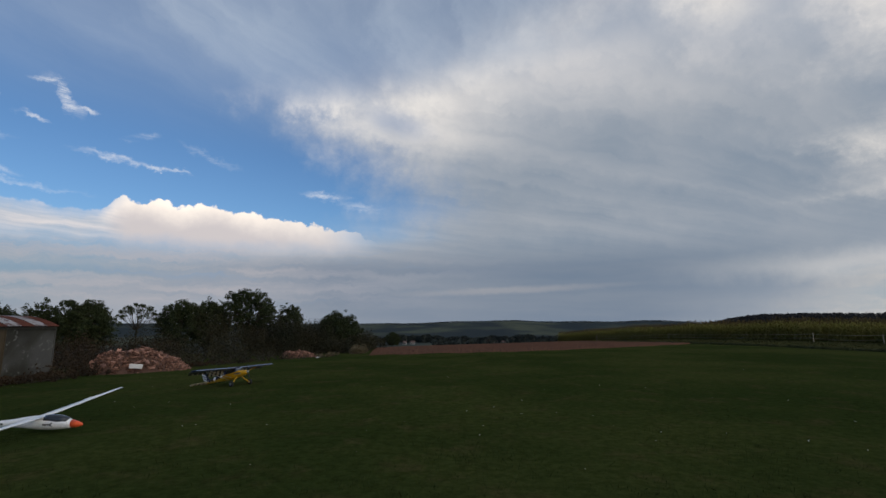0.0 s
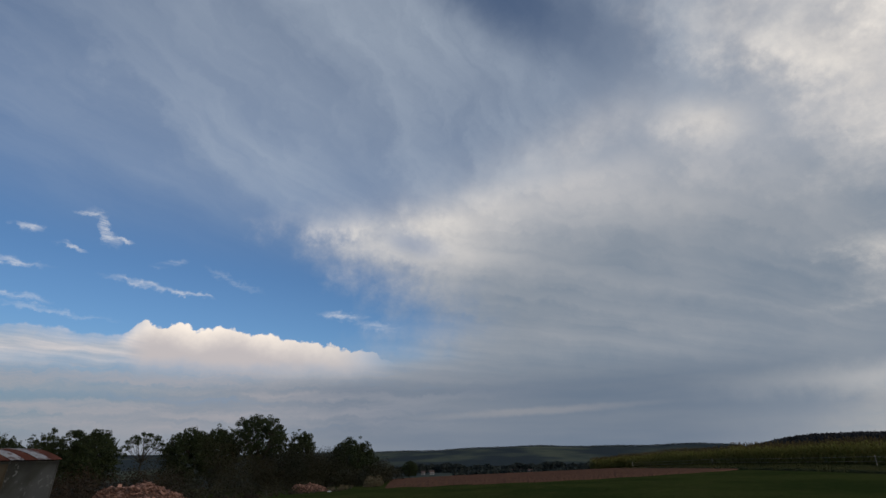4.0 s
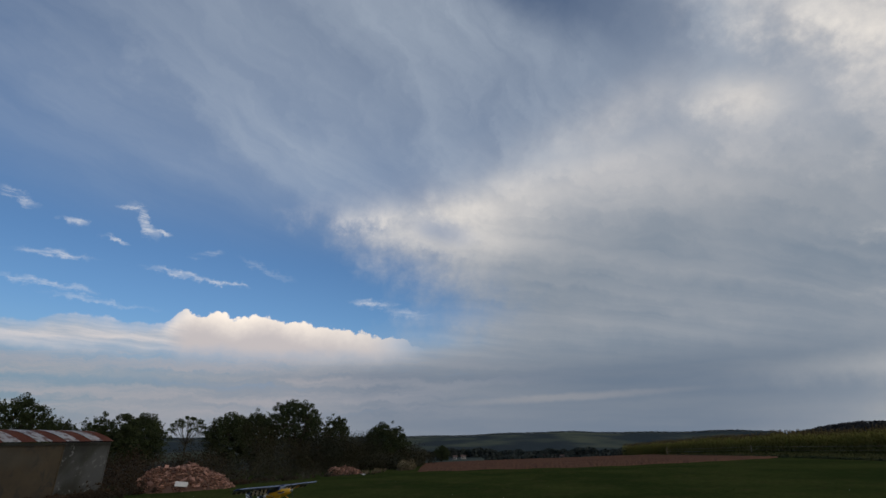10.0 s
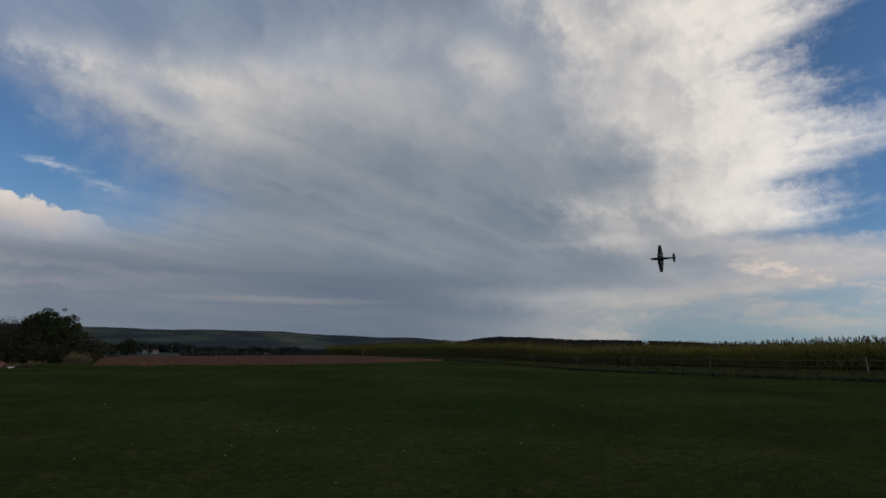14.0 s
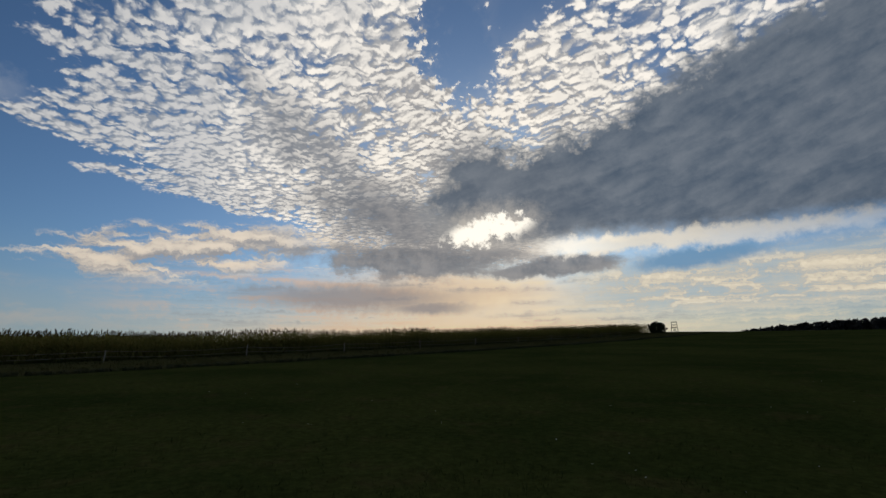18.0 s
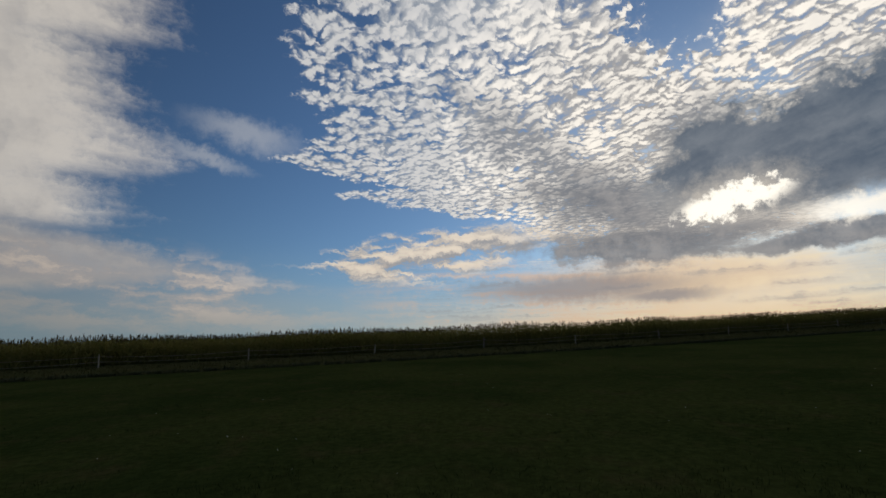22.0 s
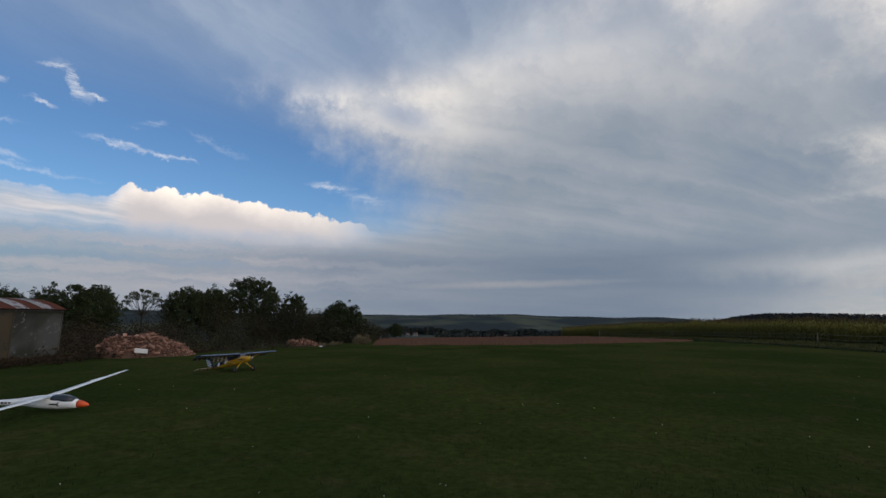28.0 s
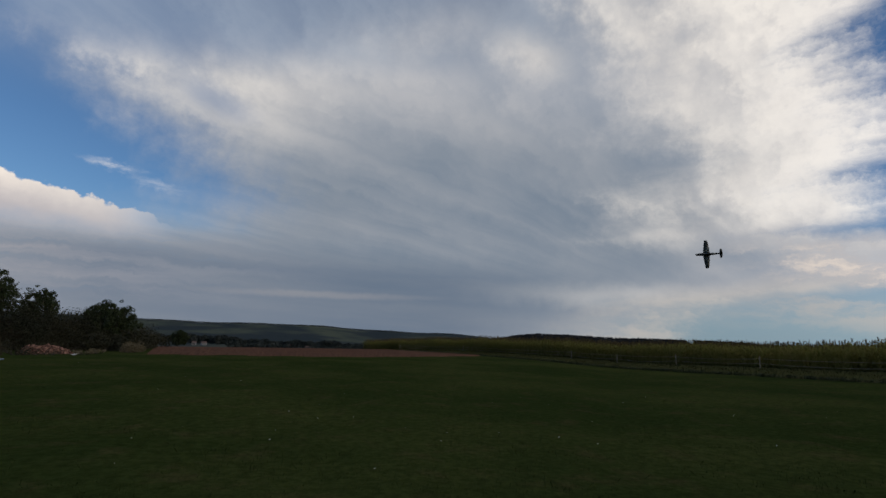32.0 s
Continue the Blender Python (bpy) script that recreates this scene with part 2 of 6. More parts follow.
ccol = mix_colour(wt, AZ0.step(-24.0, -12.0) * 0.6, ccol, srgb(184, 184, 191))
LAYER = combine(wt, AZ0 * 0.07 + NB * 0.4, EL0 * 0.75 + AZ0 * 0.03 + NM * 0.6, 17.0)
layer = fbm(wt, LAYER, 1.0, 5.0, 0.58)
ccol = mix_colour(wt, soft_left * 0.92, ccol, mix_colour(wt, layer.step(0.34, 0.64), srgb(152, 166, 184), srgb(212, 206, 207)))
col = mix_colour(wt, ckeep * (1.0 - soft_left * (0.12 + 0.5 * cbank.step(1.6, 0.0))), col, ccol)

# torn wisps in the blue
FA, FE = AZ0 + NM * 4.0 + NF * 2.0, EL0 + NF * 1.6 + NM * 1.0
SHR = combine(wt, AZ0 * 0.35 + NM, EL0 * 1.7 + NF * 0.6, 2.0)
shred = fbm(wt, SHR, 1.0, 6.0, 0.65).step(0.34, 0.66)
wisp = blob(FA, FE, -40.3, 21.0, 2.6, 0.85, -48).step(0.0, 0.8)
wisp = wisp.max(blob(FA, FE, -41.5, 22.2, 1.5, 0.4, 8).step(0.0, 0.9)).max(blob(FA, FE, -38.6, 20.2, 1.6, 0.35, 0).step(0.0, 0.9))
wisp = wisp.max(blob(FA, FE, -50.5, 20.8, 2.2, 0.7, -12).step(0.0, 0.9)).max(blob(FA, FE, -31.0, 16.0, 3.2, 0.35, -4).step(0.0, 0.9))
wisp = wisp.max(blob(FA, FE, -42.0, 12.6, 6.0, 0.4, -3).step(0.0, 0.9) * 0.5)
for a0, e0, ra, re, lean in ((-45.9, 19.8, 1.3, 0.6, 0), (-42.5, 18.7, 1.6, 0.4, -10), (-35.5, 16.3, 5.2, 0.45, -3), (-14.2, 14.8, 3.4, 0.7, -6),
                             (-46.5, 13.6, 5.0, 0.5, -3), (-47.0, 16.3, 4.2, 0.4, 3), (-27.0, 17.9, 4.2, 0.6, -16), (-33.5, 18.8, 2.2, 0.5, 20), (-10.0, 13.8, 3.5, 0.7, -8)):
    wisp = wisp.max(blob(FA, FE, a0, e0, ra, re, lean).step(0.0, 1.0) * (0.45 if a0 in (-27.0, -33.5, -10.0) else 0.9))
col = mix_colour(wt, wisp * shred * 0.66, col, srgb(216, 220, 228))
thin = blob(AZ0 + NM * 4, EL0 + NF * 2.2 + NM * 3, 79, 24.3, 9, 2.4, -6).step(0.0, 0.9) * 0.5
thin = thin.max(blob(AZ0 + NM * 4, EL0 + NF * 2.0 + NM * 2, 75, 21.3, 7, 1.2, -12).step(0.0, 0.9) * 0.5)
col = mix_colour(wt, thin, col, srgb(196, 202, 212))

# altocumulus: rows of small puffs over a thin veil
PWX = PX + NM * 0.14 + NB * 0.25
PWY = PY + NF * 0.04


def heap_at(px, py):
    """Heaped puffs of the cloud layer at a place of its plane."""
    q = combine(wt, (px * 0.50 + py * 0.866) * 0.92, (px * 0.866 - py * 0.50) * 0.94, 0.0)
    return 1.0 - cells(wt, q, 24.0, 0.45) * 1.15 - cells(wt, q, 54.0, 0.55) * 0.62 + (fbm(wt, q, 12.0, 9.0, 0.67) - 0.5) * 0.9 + 0.04


heap = heap_at(PWX, PWY)
toward = heap_at(PWX + 0.016 * SUNV[0], PWY + 0.016 * SUNV[1])
relief = (heap - toward) * 0.34
a_left = EL.curve([(0, 140), (8, 84), (10, 83), (11, 122), (13, 115), (15.0, 111), (16.5, 104), (18.0, 96), (18.9, 89), (19.7, 95), (20.6, 90), (21.6, 84), (24, 86), (28, 86.5), (33, 85), (41, 81), (60, 50), (90, 0)])
a_in = (AZ0 + NM * 6.0 + NF * 4.0 + tend * 16.0 - a_left).min(205.0 - AZ0)
hole = (blob(AZ0 + NM * 12 + NF * 9, EL0 + NM * 8 + NF * 5, 132.0, 37.0, 4.6, 6.2, 30) + NF * 0.8).step(-0.5, 0.5)
hole = hole.max(blob(AZ0 + NM * 6, EL0, 107, 14.8, 9, 1.3, -8).step(0.0, 0.9) * 0.8)
hole = hole.max(blob(AZ0 + NM * 6, EL0, 141, 40, 9, 4, 25).step(0.0, 0.9) * 0.8)
cover = a_in.step(-1.0, 5.0) * EL0.step(9.0, 13.0) * (0.88 + NB * 1.5)
a_edge = a_in.step(-0.5, 1.5) * EL0.step(9.5, 12.5) * (1.0 - AZ0.step(141.0, 147.0) * EL0.step(19.0, 15.0))
shade = (blob(AZ, EL, 122, 17.5, 14, 5.0, -18) + NM * 0.8).step(0.0, 0.8)
shade = shade.max((blob(AZ, EL, 114, 24.0, 19, 5.0, -37) + NM * 1.0 + NF * 0.5).step(0.0, 0.9) * 0.8)
shade = shade.max((blob(AZ, EL, 134, 23.5, 7, 5.0, 20) + NM * 0.9).step(0.0, 0.9) * 0.7)
within = a_in.step(2.0, 20.0) * (0.85 + NB * 1.8)
a_mask = (heap * 1.55 + cover * 0.50 - 0.30 + NB * 0.9 + within * 0.34 + EL0.step(30.0, 17.0) * 0.28 + shade * 0.5 - hole * 2.1).step(-0.10, 0.66) * a_edge
veil = a_in.step(8.0, 34.0) * EL0.step(12.0, 17.0) * (1.0 - hole.min(1.0)) * (0.13 + NB * 0.5)
patchy = (0.5 + NB * 1.2 + NM * 1.0 + AZ0.step(115.0, 82.0) * 0.34).step(0.30, 0.80)
lit = (0.24 + relief * 1.5 + heap * 0.80 + NF * 0.8 + NM * 0.5)
a_lit = mix_colour(wt, lit.step(-0.02, 0.74), mix_colour(wt, patchy, srgb(176, 186, 200), srgb(146, 158, 176)), mix_colour(wt, patchy, (1.05, 1.04, 1.03, 1), srgb(212, 216, 223)))
a_lit = mix_colour(wt, GLOW * 0.7, a_lit, mix_colour(wt, lit.step(0.08, 0.66), srgb(166, 163, 162), (1.10, 1.06, 0.99, 1)))
a_lit = mix_colour(wt, EL0.step(17.0, 12.0) * 0.5, a_lit, srgb(206, 192, 178))
a_lit = mix_colour(wt, shade * 0.8, a_lit, mix_colour(wt, heap.step(0.1, 0.7), srgb(118, 127, 142), srgb(172, 174, 180)))
col = mix_colour(wt, veil, col, srgb(200, 203, 208))
col = mix_colour(wt, a_mask, col, a_lit)

# low drifting heaps, cream with grey undersides
LOWP = combine(wt, AZ0 * 0.13 + NM * 0.9, EL0 * 0.55 + NF * 0.9 + NM * 0.5, 3.0)
lowc = fbm(wt, LOWP, 1.0, 7.0, 0.62)
l_in = blob(AZ0 + NM * 5, EL0 + NM * 1.5, 101, 11.8, 22, 4.6, 7).step(0.0, 0.6)
l_mask = (lowc + l_in * 0.20 + AZ0.step(95.0, 112.0) * 0.05 - 0.62).step(0.0, 0.12) * l_in
LOWQ = combine(wt, AZ0 * 0.13 + NM * 0.9, EL0 * 0.55 + 0.40 + NF * 0.9 + NM * 0.5, 3.0)
l_rel = lowc - fbm(wt, LOWQ, 1.0, 5.0, 0.6)
l_col = mix_colour(wt, (l_rel * 2.2 + 0.45 + NF * 0.3).step(0.15, 0.80), srgb(160, 160, 164), srgb(240, 228, 212))
col = mix_colour(wt, l_mask * 0.92, col, l_col)

haze_in = blob(AZ0, EL0, 74, 5.0, 34, 4.2).step(0.0, 0.8) * (0.25 + 0.75 * (tend + 0.5).step(0.40, 0.62))
col = mix_colour(wt, haze_in * 0.6, col, srgb(196, 184, 174))
fringe = blob(AZ0 + NM * 5, EL0 + NM * 1.5, 70, 8.2, 21, 4.6, -6).step(0.0, 0.7)
col = mix_colour(wt, (tend + NF * 0.3).step(-0.06, 0.12) * fringe * 0.8, col, mix_colour(wt, tend.step(0.0, 0.2), srgb(178, 176, 180), srgb(224, 212, 202)))
# warm low haze and ribbons under the sun
warm = blob(AZ0, EL0, 138, 2.0, 54, 8.0).step(0.0, 0.9)
col = mix_colour(wt, warm * 0.85, col, mix_colour(wt, AZ0.step(140.0, 156.0), srgb(232, 198, 158), srgb(216, 205, 178)))
glare = blob(AZ0 + NM * 4, EL0 + NM * 2, 131, 8.0, 24, 4.2).step(0.0, 0.8)
col = mix_colour(wt, glare * 0.85, col, srgb(224, 196, 164))
RIB = combine(wt, AZ0 * 0.08 + NM * 0.9, EL0 * 1.05 + NF * 0.9 + NM * 0.6, 7.0)
rib = fbm(wt, RIB, 1.0, 6.0, 0.62)
r_in = EL0.step(2.6, 4.2) * EL0.step(11.5, 9.5) * AZ0.step(88.0, 108.0)
col = mix_colour(wt, (rib + NF * 0.35).step(0.42, 0.68) * r_in * 0.62, col, mix_colour(wt, AZ0.step(140.0, 120.0), srgb(244, 228, 198), srgb(222, 188, 160)))
col = mix_colour(wt, (rib + NF * 0.3).step(0.48, 0.30) * r_in * 0.5, col, srgb(150, 152, 158))
CREAM = combine(wt, PX + NM * 1.6, PY + NM * 1.0 + NF * 0.4, 8.0)
cream = fbm(wt, CREAM, 2.0, 8.0, 0.66)
cream_in = AZ0.step(141.0, 152.0) * EL0.step(4.0, 6.5) * EL0.step(12.0, 9.0)
col = mix_colour(wt, cream_in * 0.75, col, srgb(176, 190, 198))
col = mix_colour(wt, cream.step(0.40, 0.58) * cream_in * 0.9, col, mix_colour(wt, cream.step(0.48, 0.66), srgb(206, 198, 184), srgb(246, 236, 214)))
mauve = blob(AZ, EL0 + NF * 1.5, 119, 7.4, 18, 2.4, 0).step(0.0, 0.8).max(blob(AZ, EL0 + NF, 128, 6.2, 8, 1.2, 0).step(0.0, 0.8))
col = mix_colour(wt, mauve * 0.8, col, srgb(143, 141, 148))

# light through the torn edge
shine = blob(AZ0 + NM * 6 + NF * 3, EL0 + NF * 1.8 + NM * 2.6, 154, 12.8, 26, 1.15, -1).step(-0.2, 0.6) * AZ0.step(139.0, 145.0) * (0.60 + 0.40 * AZ0.step(168.0, 150.0)) * (0.95 + tend * 0.8)
shine = shine.max(blob(AZ0 + NM * 7 + NF * 7, EL0 + NM * 4 + NF * 5, 135.6, 15.4, 5.0, 1.4, 6).step(-0.25, 0.35))
rays = blob(AZ0 + NM * 5, EL0 + NM * 3, 134, 17, 17, 9).step(-0.1, 1.0)
col = mix_colour(wt, rays * 0.22, col, srgb(210, 205, 198))

# dark slab of cloud before the sun
top = AZ0.curve([(124, 15), (128, 21), (132, 25.5), (141, 25.5), (150, 27.5), (158, 31), (166, 33), (174, 33), (205, 30), (215, 24)])
base = AZ0.curve([(122, 19.5), (126, 16.5), (130, 13.6), (134, 12.4), (139, 12.2), (143, 12.9), (147, 13.3), (152, 12.9), (165, 12.2), (215, 11.8)])
slab_in = (top + NM * 9.0 + NF * 4.0 - EL0).min(EL0 - base - NM * 3.0 - NF * 1.5).min((AZ0 + NM * 12 + NF * 5 - 127.0) * 0.6).min((210.0 - AZ0) * 0.5)
slab = slab_in.step(-0.8, 2.6)
ragged = tend * 1.6 + NM * 0.9 + NF * 0.7
lower = (blob(AZ0 + NM * 7, EL0 + NM * 1.5, 127, 11.8, 17, 2.9, 0) + ragged).step(-0.05, 0.6)
lower = lower.max((blob(AZ0 + NM * 5, EL0 + NM, 144, 10.9, 10, 1.6, 6) + ragged).step(0.0, 0.5))
lower = lower.max((blob(AZ0 + NM * 8, EL0 + NM * 3, 123, 16.5, 14, 5.6, -16) + ragged * 0.9).step(-0.05, 0.9) * 0.85)
lower = lower.max((blob(AZ0 + NM * 8, EL0 + NM * 3, 131, 20.0, 6, 5.0, -16) + ragged).step(0.0, 0.9) * 0.8)
RIPPLE = combine(wt, AZ0 * 0.20 + NM * 1.0, (EL0 - AZ0 * 0.20) * 0.55 + NM * 1.0, 4.0)
ripple = fbm(wt, RIPPLE, 1.0, 5.0, 0.55)
d_col = mix_colour(wt, (0.5 + NM * 0.5 + NF * 0.3 + (ripple - 0.5) * 1.0).step(0.12, 0.88), srgb(74, 92, 114), srgb(120, 131, 146))
d_col = mix_colour(wt, GLOW2 * 0.12, d_col, srgb(150, 150, 152))
rim = (slab_in + NF * 3.0 + NM * 2.0).step(2.6, -0.6) * GLOW * slab
d_col = mix_colour(wt, rim * 0.6, d_col, srgb(226, 221, 212))
l_grey = mix_colour(wt, (0.5 + NM * 1.0 + NF * 0.7 + tend * 0.8).step(0.2, 0.8), srgb(104, 112, 125), srgb(150, 151, 156))
col = mix_colour(wt, lower * 0.95, col, l_grey)
halo = (blob(AZ0 + NM * 9, EL0 + NM * 4, 135.5, 15.6, 10, 4.6, 8) + NM * 0.9 + NF * 0.8).step(0.1, 1.0)
d_col = mix_colour(wt, halo * 0.75, d_col, srgb(214, 208, 200))
col = mix_colour(wt, slab, col, d_col)
clear = blob(AZ0 + NM * 4, EL0 + NF * 1.5, 158.5, 10.6, 9, 1.4, 3).step(0.0, 0.6)
col = mix_colour(wt, clear * 0.85, col, srgb(104, 150, 192))
col = mix_colour(wt, shine * 0.95, col, mix_colour(wt, GLOW2, srgb(240, 234, 221), (1.25, 1.22, 1.14, 1)))

gain = 1.0 + TOSUN.step(0.1, 0.95) * 0.54
col = mix_colour(wt, 1.0, col, combine(wt, gain * 1.01, gain, gain * 0.985), "MULTIPLY")
wt.links.new(col, w_bg.inputs[0])
w_bg.inputs[1].default_value = 1.0
world.cycles.sampling_method = "MANUAL"
world.cycles.sample_map_resolution = 512

sun_data = bpy.data.lights.new("sun", "SUN")
sun_data.energy, sun_data.angle, sun_data.color = 0.5, radians(14), (1.0, 0.9, 0.78)
sun = new("sun", sun_data)
sun.matrix_world = look((0, 0, 60), (-SUNV[0], -SUNV[1], 60 - SUNV[2]))

# ---------------------------------------------------------------- materials
def material(name, a, b, scale=8.0, rough=0.85, metal=0.0, bump=0.3, fine=60.0, spread=0.5, per_piece=0.0, third=None, spec=0.3):
    """Two colours blended by broad noise, a finer grain over them, and relief."""
    m = bpy.data.materials.new(name)
    m.use_nodes = True
    t = m.node_tree
    p = t.nodes["Principled BSDF"]
    g = t.nodes.new("ShaderNodeNewGeometry").outputs["Position"] if per_piece == 0 else t.nodes.new("ShaderNodeTexCoord").outputs["Object"]
    broad = fbm(t, g, scale, 5.0, 0.6)
    grain = fbm(t, g, fine, 3.0, 0.6)
    c = mix_colour(t, broad.step(0.5 - spread / 2, 0.5 + spread / 2), (*a, 1), (*b, 1))
    if third:
        c = mix_colour(t, fbm(t, g, scale * 0.23, 3.0, 0.5, 0.5).step(0.52, 0.68) * 0.8, c, (*third, 1))
    k = 0.7 + grain * 0.6
    if per_piece:
        k = k * ((Ex(t, t.nodes.new("ShaderNodeObjectInfo").outputs["Random"]) - 0.5) * per_piece + 1.0)
    c = mix_colour(t, 1.0, c, combine(t, k, k, k), "MULTIPLY")
    t.links.new(c, p.inputs["Base Color"])
    p.inputs["Roughness"].default_value, p.inputs["Metallic"].default_value = rough, metal
    p.inputs["Specular IOR Level"].default_value = spec
    if bump:
        n = t.nodes.new("ShaderNodeBump")
        n.inputs["Strength"].default_value, n.inputs["Distance"].default_value = bump, 0.02
        t.links.new((grain + broad * 0.5).sock, n.inputs["Height"])
        t.links.new(n.outputs[0], p.inputs["Normal"])
    return m


def island_material(name, a, b, rough=0.8, glow_through=0.0, spec=0.2, single=0.7, patches=0.6):
    """Varies from piece to piece of one joined mesh."""
    m = bpy.data.materials.new(name)
    m.use_nodes = True
    t = m.node_tree
    p = t.nodes["Principled BSDF"]
    geo = t.nodes.new("ShaderNodeNewGeometry")
    r = Ex(t, geo.outputs["Random Per Island"])
    n = fbm(t, geo.outputs["Position"], 0.35, 3.0, 0.6)
    c = mix_colour(t, (r * single + (n - 0.5) * patches + 0.5 - single * 0.5).step(0.0, 1.0), (*a, 1), (*b, 1))
    t.links.new(c, p.inputs["Base Color"])
    p.inputs["Roughness"].default_value = rough
    p.inputs["Specular IOR Level"].default_value = spec
    if glow_through:
        leaf = t.nodes.new("ShaderNodeBsdfTranslucent")
        t.links.new(c, leaf.inputs["Color"])
        both = t.nodes.new("ShaderNodeMixShader")
        both.inputs[0].default_value = glow_through
        t.links.new(p.outputs[0], both.inputs[1])
        t.links.new(leaf.outputs[0], both.inputs[2])
        t.links.new(both.outputs[0], t.nodes["Material Output"].inputs["Surface"])
    return m


M_EARTH = material("ploughed_earth", (0.115, 0.060, 0.040), (0.084, 0.046, 0.032), 0.8, 0.95, 0, 0.6, 9.0, spec=0.0)
M_LEAF = island_material("dark_leaves", (0.012, 0.020, 0.007), (0.035, 0.045, 0.014))
M_LEAF_DRY = island_material("dry_leaves", (0.014, 0.011, 0.006), (0.040, 0.024, 0.012), single=0.3, patches=2.0)
M_CORN = island_material("corn_leaves", (0.145, 0.148, 0.036), (0.250, 0.208, 0.068), 1.0, 0.42, spec=0.0)
M_TASSEL = island_material("corn_tassels", (0.095, 0.070, 0.032), (0.16, 0.115, 0.055), 1.0, spec=0.0)
M_BARK = material("bark", (0.045, 0.035, 0.026), (0.025, 0.02, 0.015), 6, 0.9, 0, 0.5)
M_POST = material("weathered_post", (0.46, 0.38, 0.28), (0.32, 0.26, 0.19), 9, 0.85, 0, 0.4, per_piece=0.3)
M_TAPE = material("fence_tape", (0.42, 0.34, 0.24), (0.34, 0.27, 0.19), 3, 0.7, 0, 0.0)
M_FARWOOD = island_material("far_woods", (0.034, 0.034, 0.035), (0.056, 0.055, 0.052), 1.0, spec=0.0)
M_BRAMBLE = island_material("bramble_leaves", (0.013, 0.0155, 0.0075), (0.036, 0.031, 0.014), single=0.25, patches=2.2)
M_STRAW = island_material("straw_grass", (0.085, 0.068, 0.038), (0.15, 0.12, 0.07))
# pale and bluish: distance haze is put into this leaf colour
M_HILLWOOD_HAZED = island_material("haze_tinted_woods", (0.085, 0.098, 0.104), (0.115, 0.13, 0.13), 1.0, spec=0.0)
M_VALLEYWOOD = island_material("valley_trees", (0.030, 0.037, 0.036), (0.052, 0.060, 0.054), 1.0, spec=0.0)
# ---------------------------------------------------------------- land
SA, CA = math.sin(radians(84)), math.cos(radians(84))


def at(az, d):
    """Plan place at a bearing (degrees clockwise from +y) and distance."""
    return d * math.sin(radians(az)), d * math.cos(radians(az))


def plan(u, s):
    """Plan place from u (towards the corn) and s (along its edge, uphill)."""
    return u * SA + s * CA, u * CA - s * SA


def land(x, y):
    """Height of the ground, for numbers or arrays."""
    x, y = np.asarray(x, float), np.asarray(y, float)
    d = np.hypot(x, y)
    az = np.degrees(np.arctan2(x, y))
    u, s = x * SA + y * CA, x * CA - y * SA
    ue, se = np.clip(u, -80, 150), np.clip(s, -170, 125)
    q = 0.035 * ue + 0.04 * se
    z = np.where(q > 0, q, q * np.abs(q) / (np.abs(q) + 3)) + 0.00012 * np.clip(se, 0, 125) ** 2
    z = z - 0.0001 * np.clip(-se - 20, 0, 110) ** 2
    # far country: valley to the north, wooded rise to the north-east, plateau elsewhere
    ridge = np.interp(az, [-180, -100, -60, -9, 8, 27, 29, 33, 38, 43, 58, 66, 80, 180], [0.5, 0.3, 0.2, -0.02, 0.28, 0.2, -0.1, 0.1, 0.15, 0.1, 0.15, 0.2, 0.4, 0.5])
    dist = np.interp(az, [-180, -100, -60, 24, 30, 66, 90, 180], [1500, 1800, 2800, 2800, 950, 950, 1200, 1200])
    floor = np.interp(az, [-180, -100, -60, 14, 32, 66, 90, 140, 180], [0, -10, -31, -30, -6, 0, 8, 7.5, 5])
    top = 1.7 + dist * np.tan(np.radians(ridge)) + dist * (0.0011 * np.sin(az * 0.31) + 0.0006 * np.sin(az * 0.83 + 1))
    near_end = 140.0
    k1 = np.clip((d - near_end) / 420, 0, 1)
    k1 = k1 * k1 * (3 - 2 * k1)
    k2 = np.clip((d - 0.35 * dist) / (0.65 * dist), 0, 1)
    k2 = k2 * k2 * (3 - 2 * k2)
    return (z * (1 - k1) + floor * k1) * (1 - k2) + top * k2


def gz(x, y):
    return float(land(x, y))


def link_mesh(name, verts, faces, mat, parent=None, smooth=False):
    me = bpy.data.meshes.new(name)
    me.from_pydata([tuple(v) for v in verts], [], [tuple(f) for f in faces])
    me.update()
    me.materials.append(mat)
    if smooth:
        me.polygons.foreach_set("use_smooth", [True] * len(me.polygons))
    ob = new(name, me)
    if parent is not None:
        ob.parent = parent
    return ob


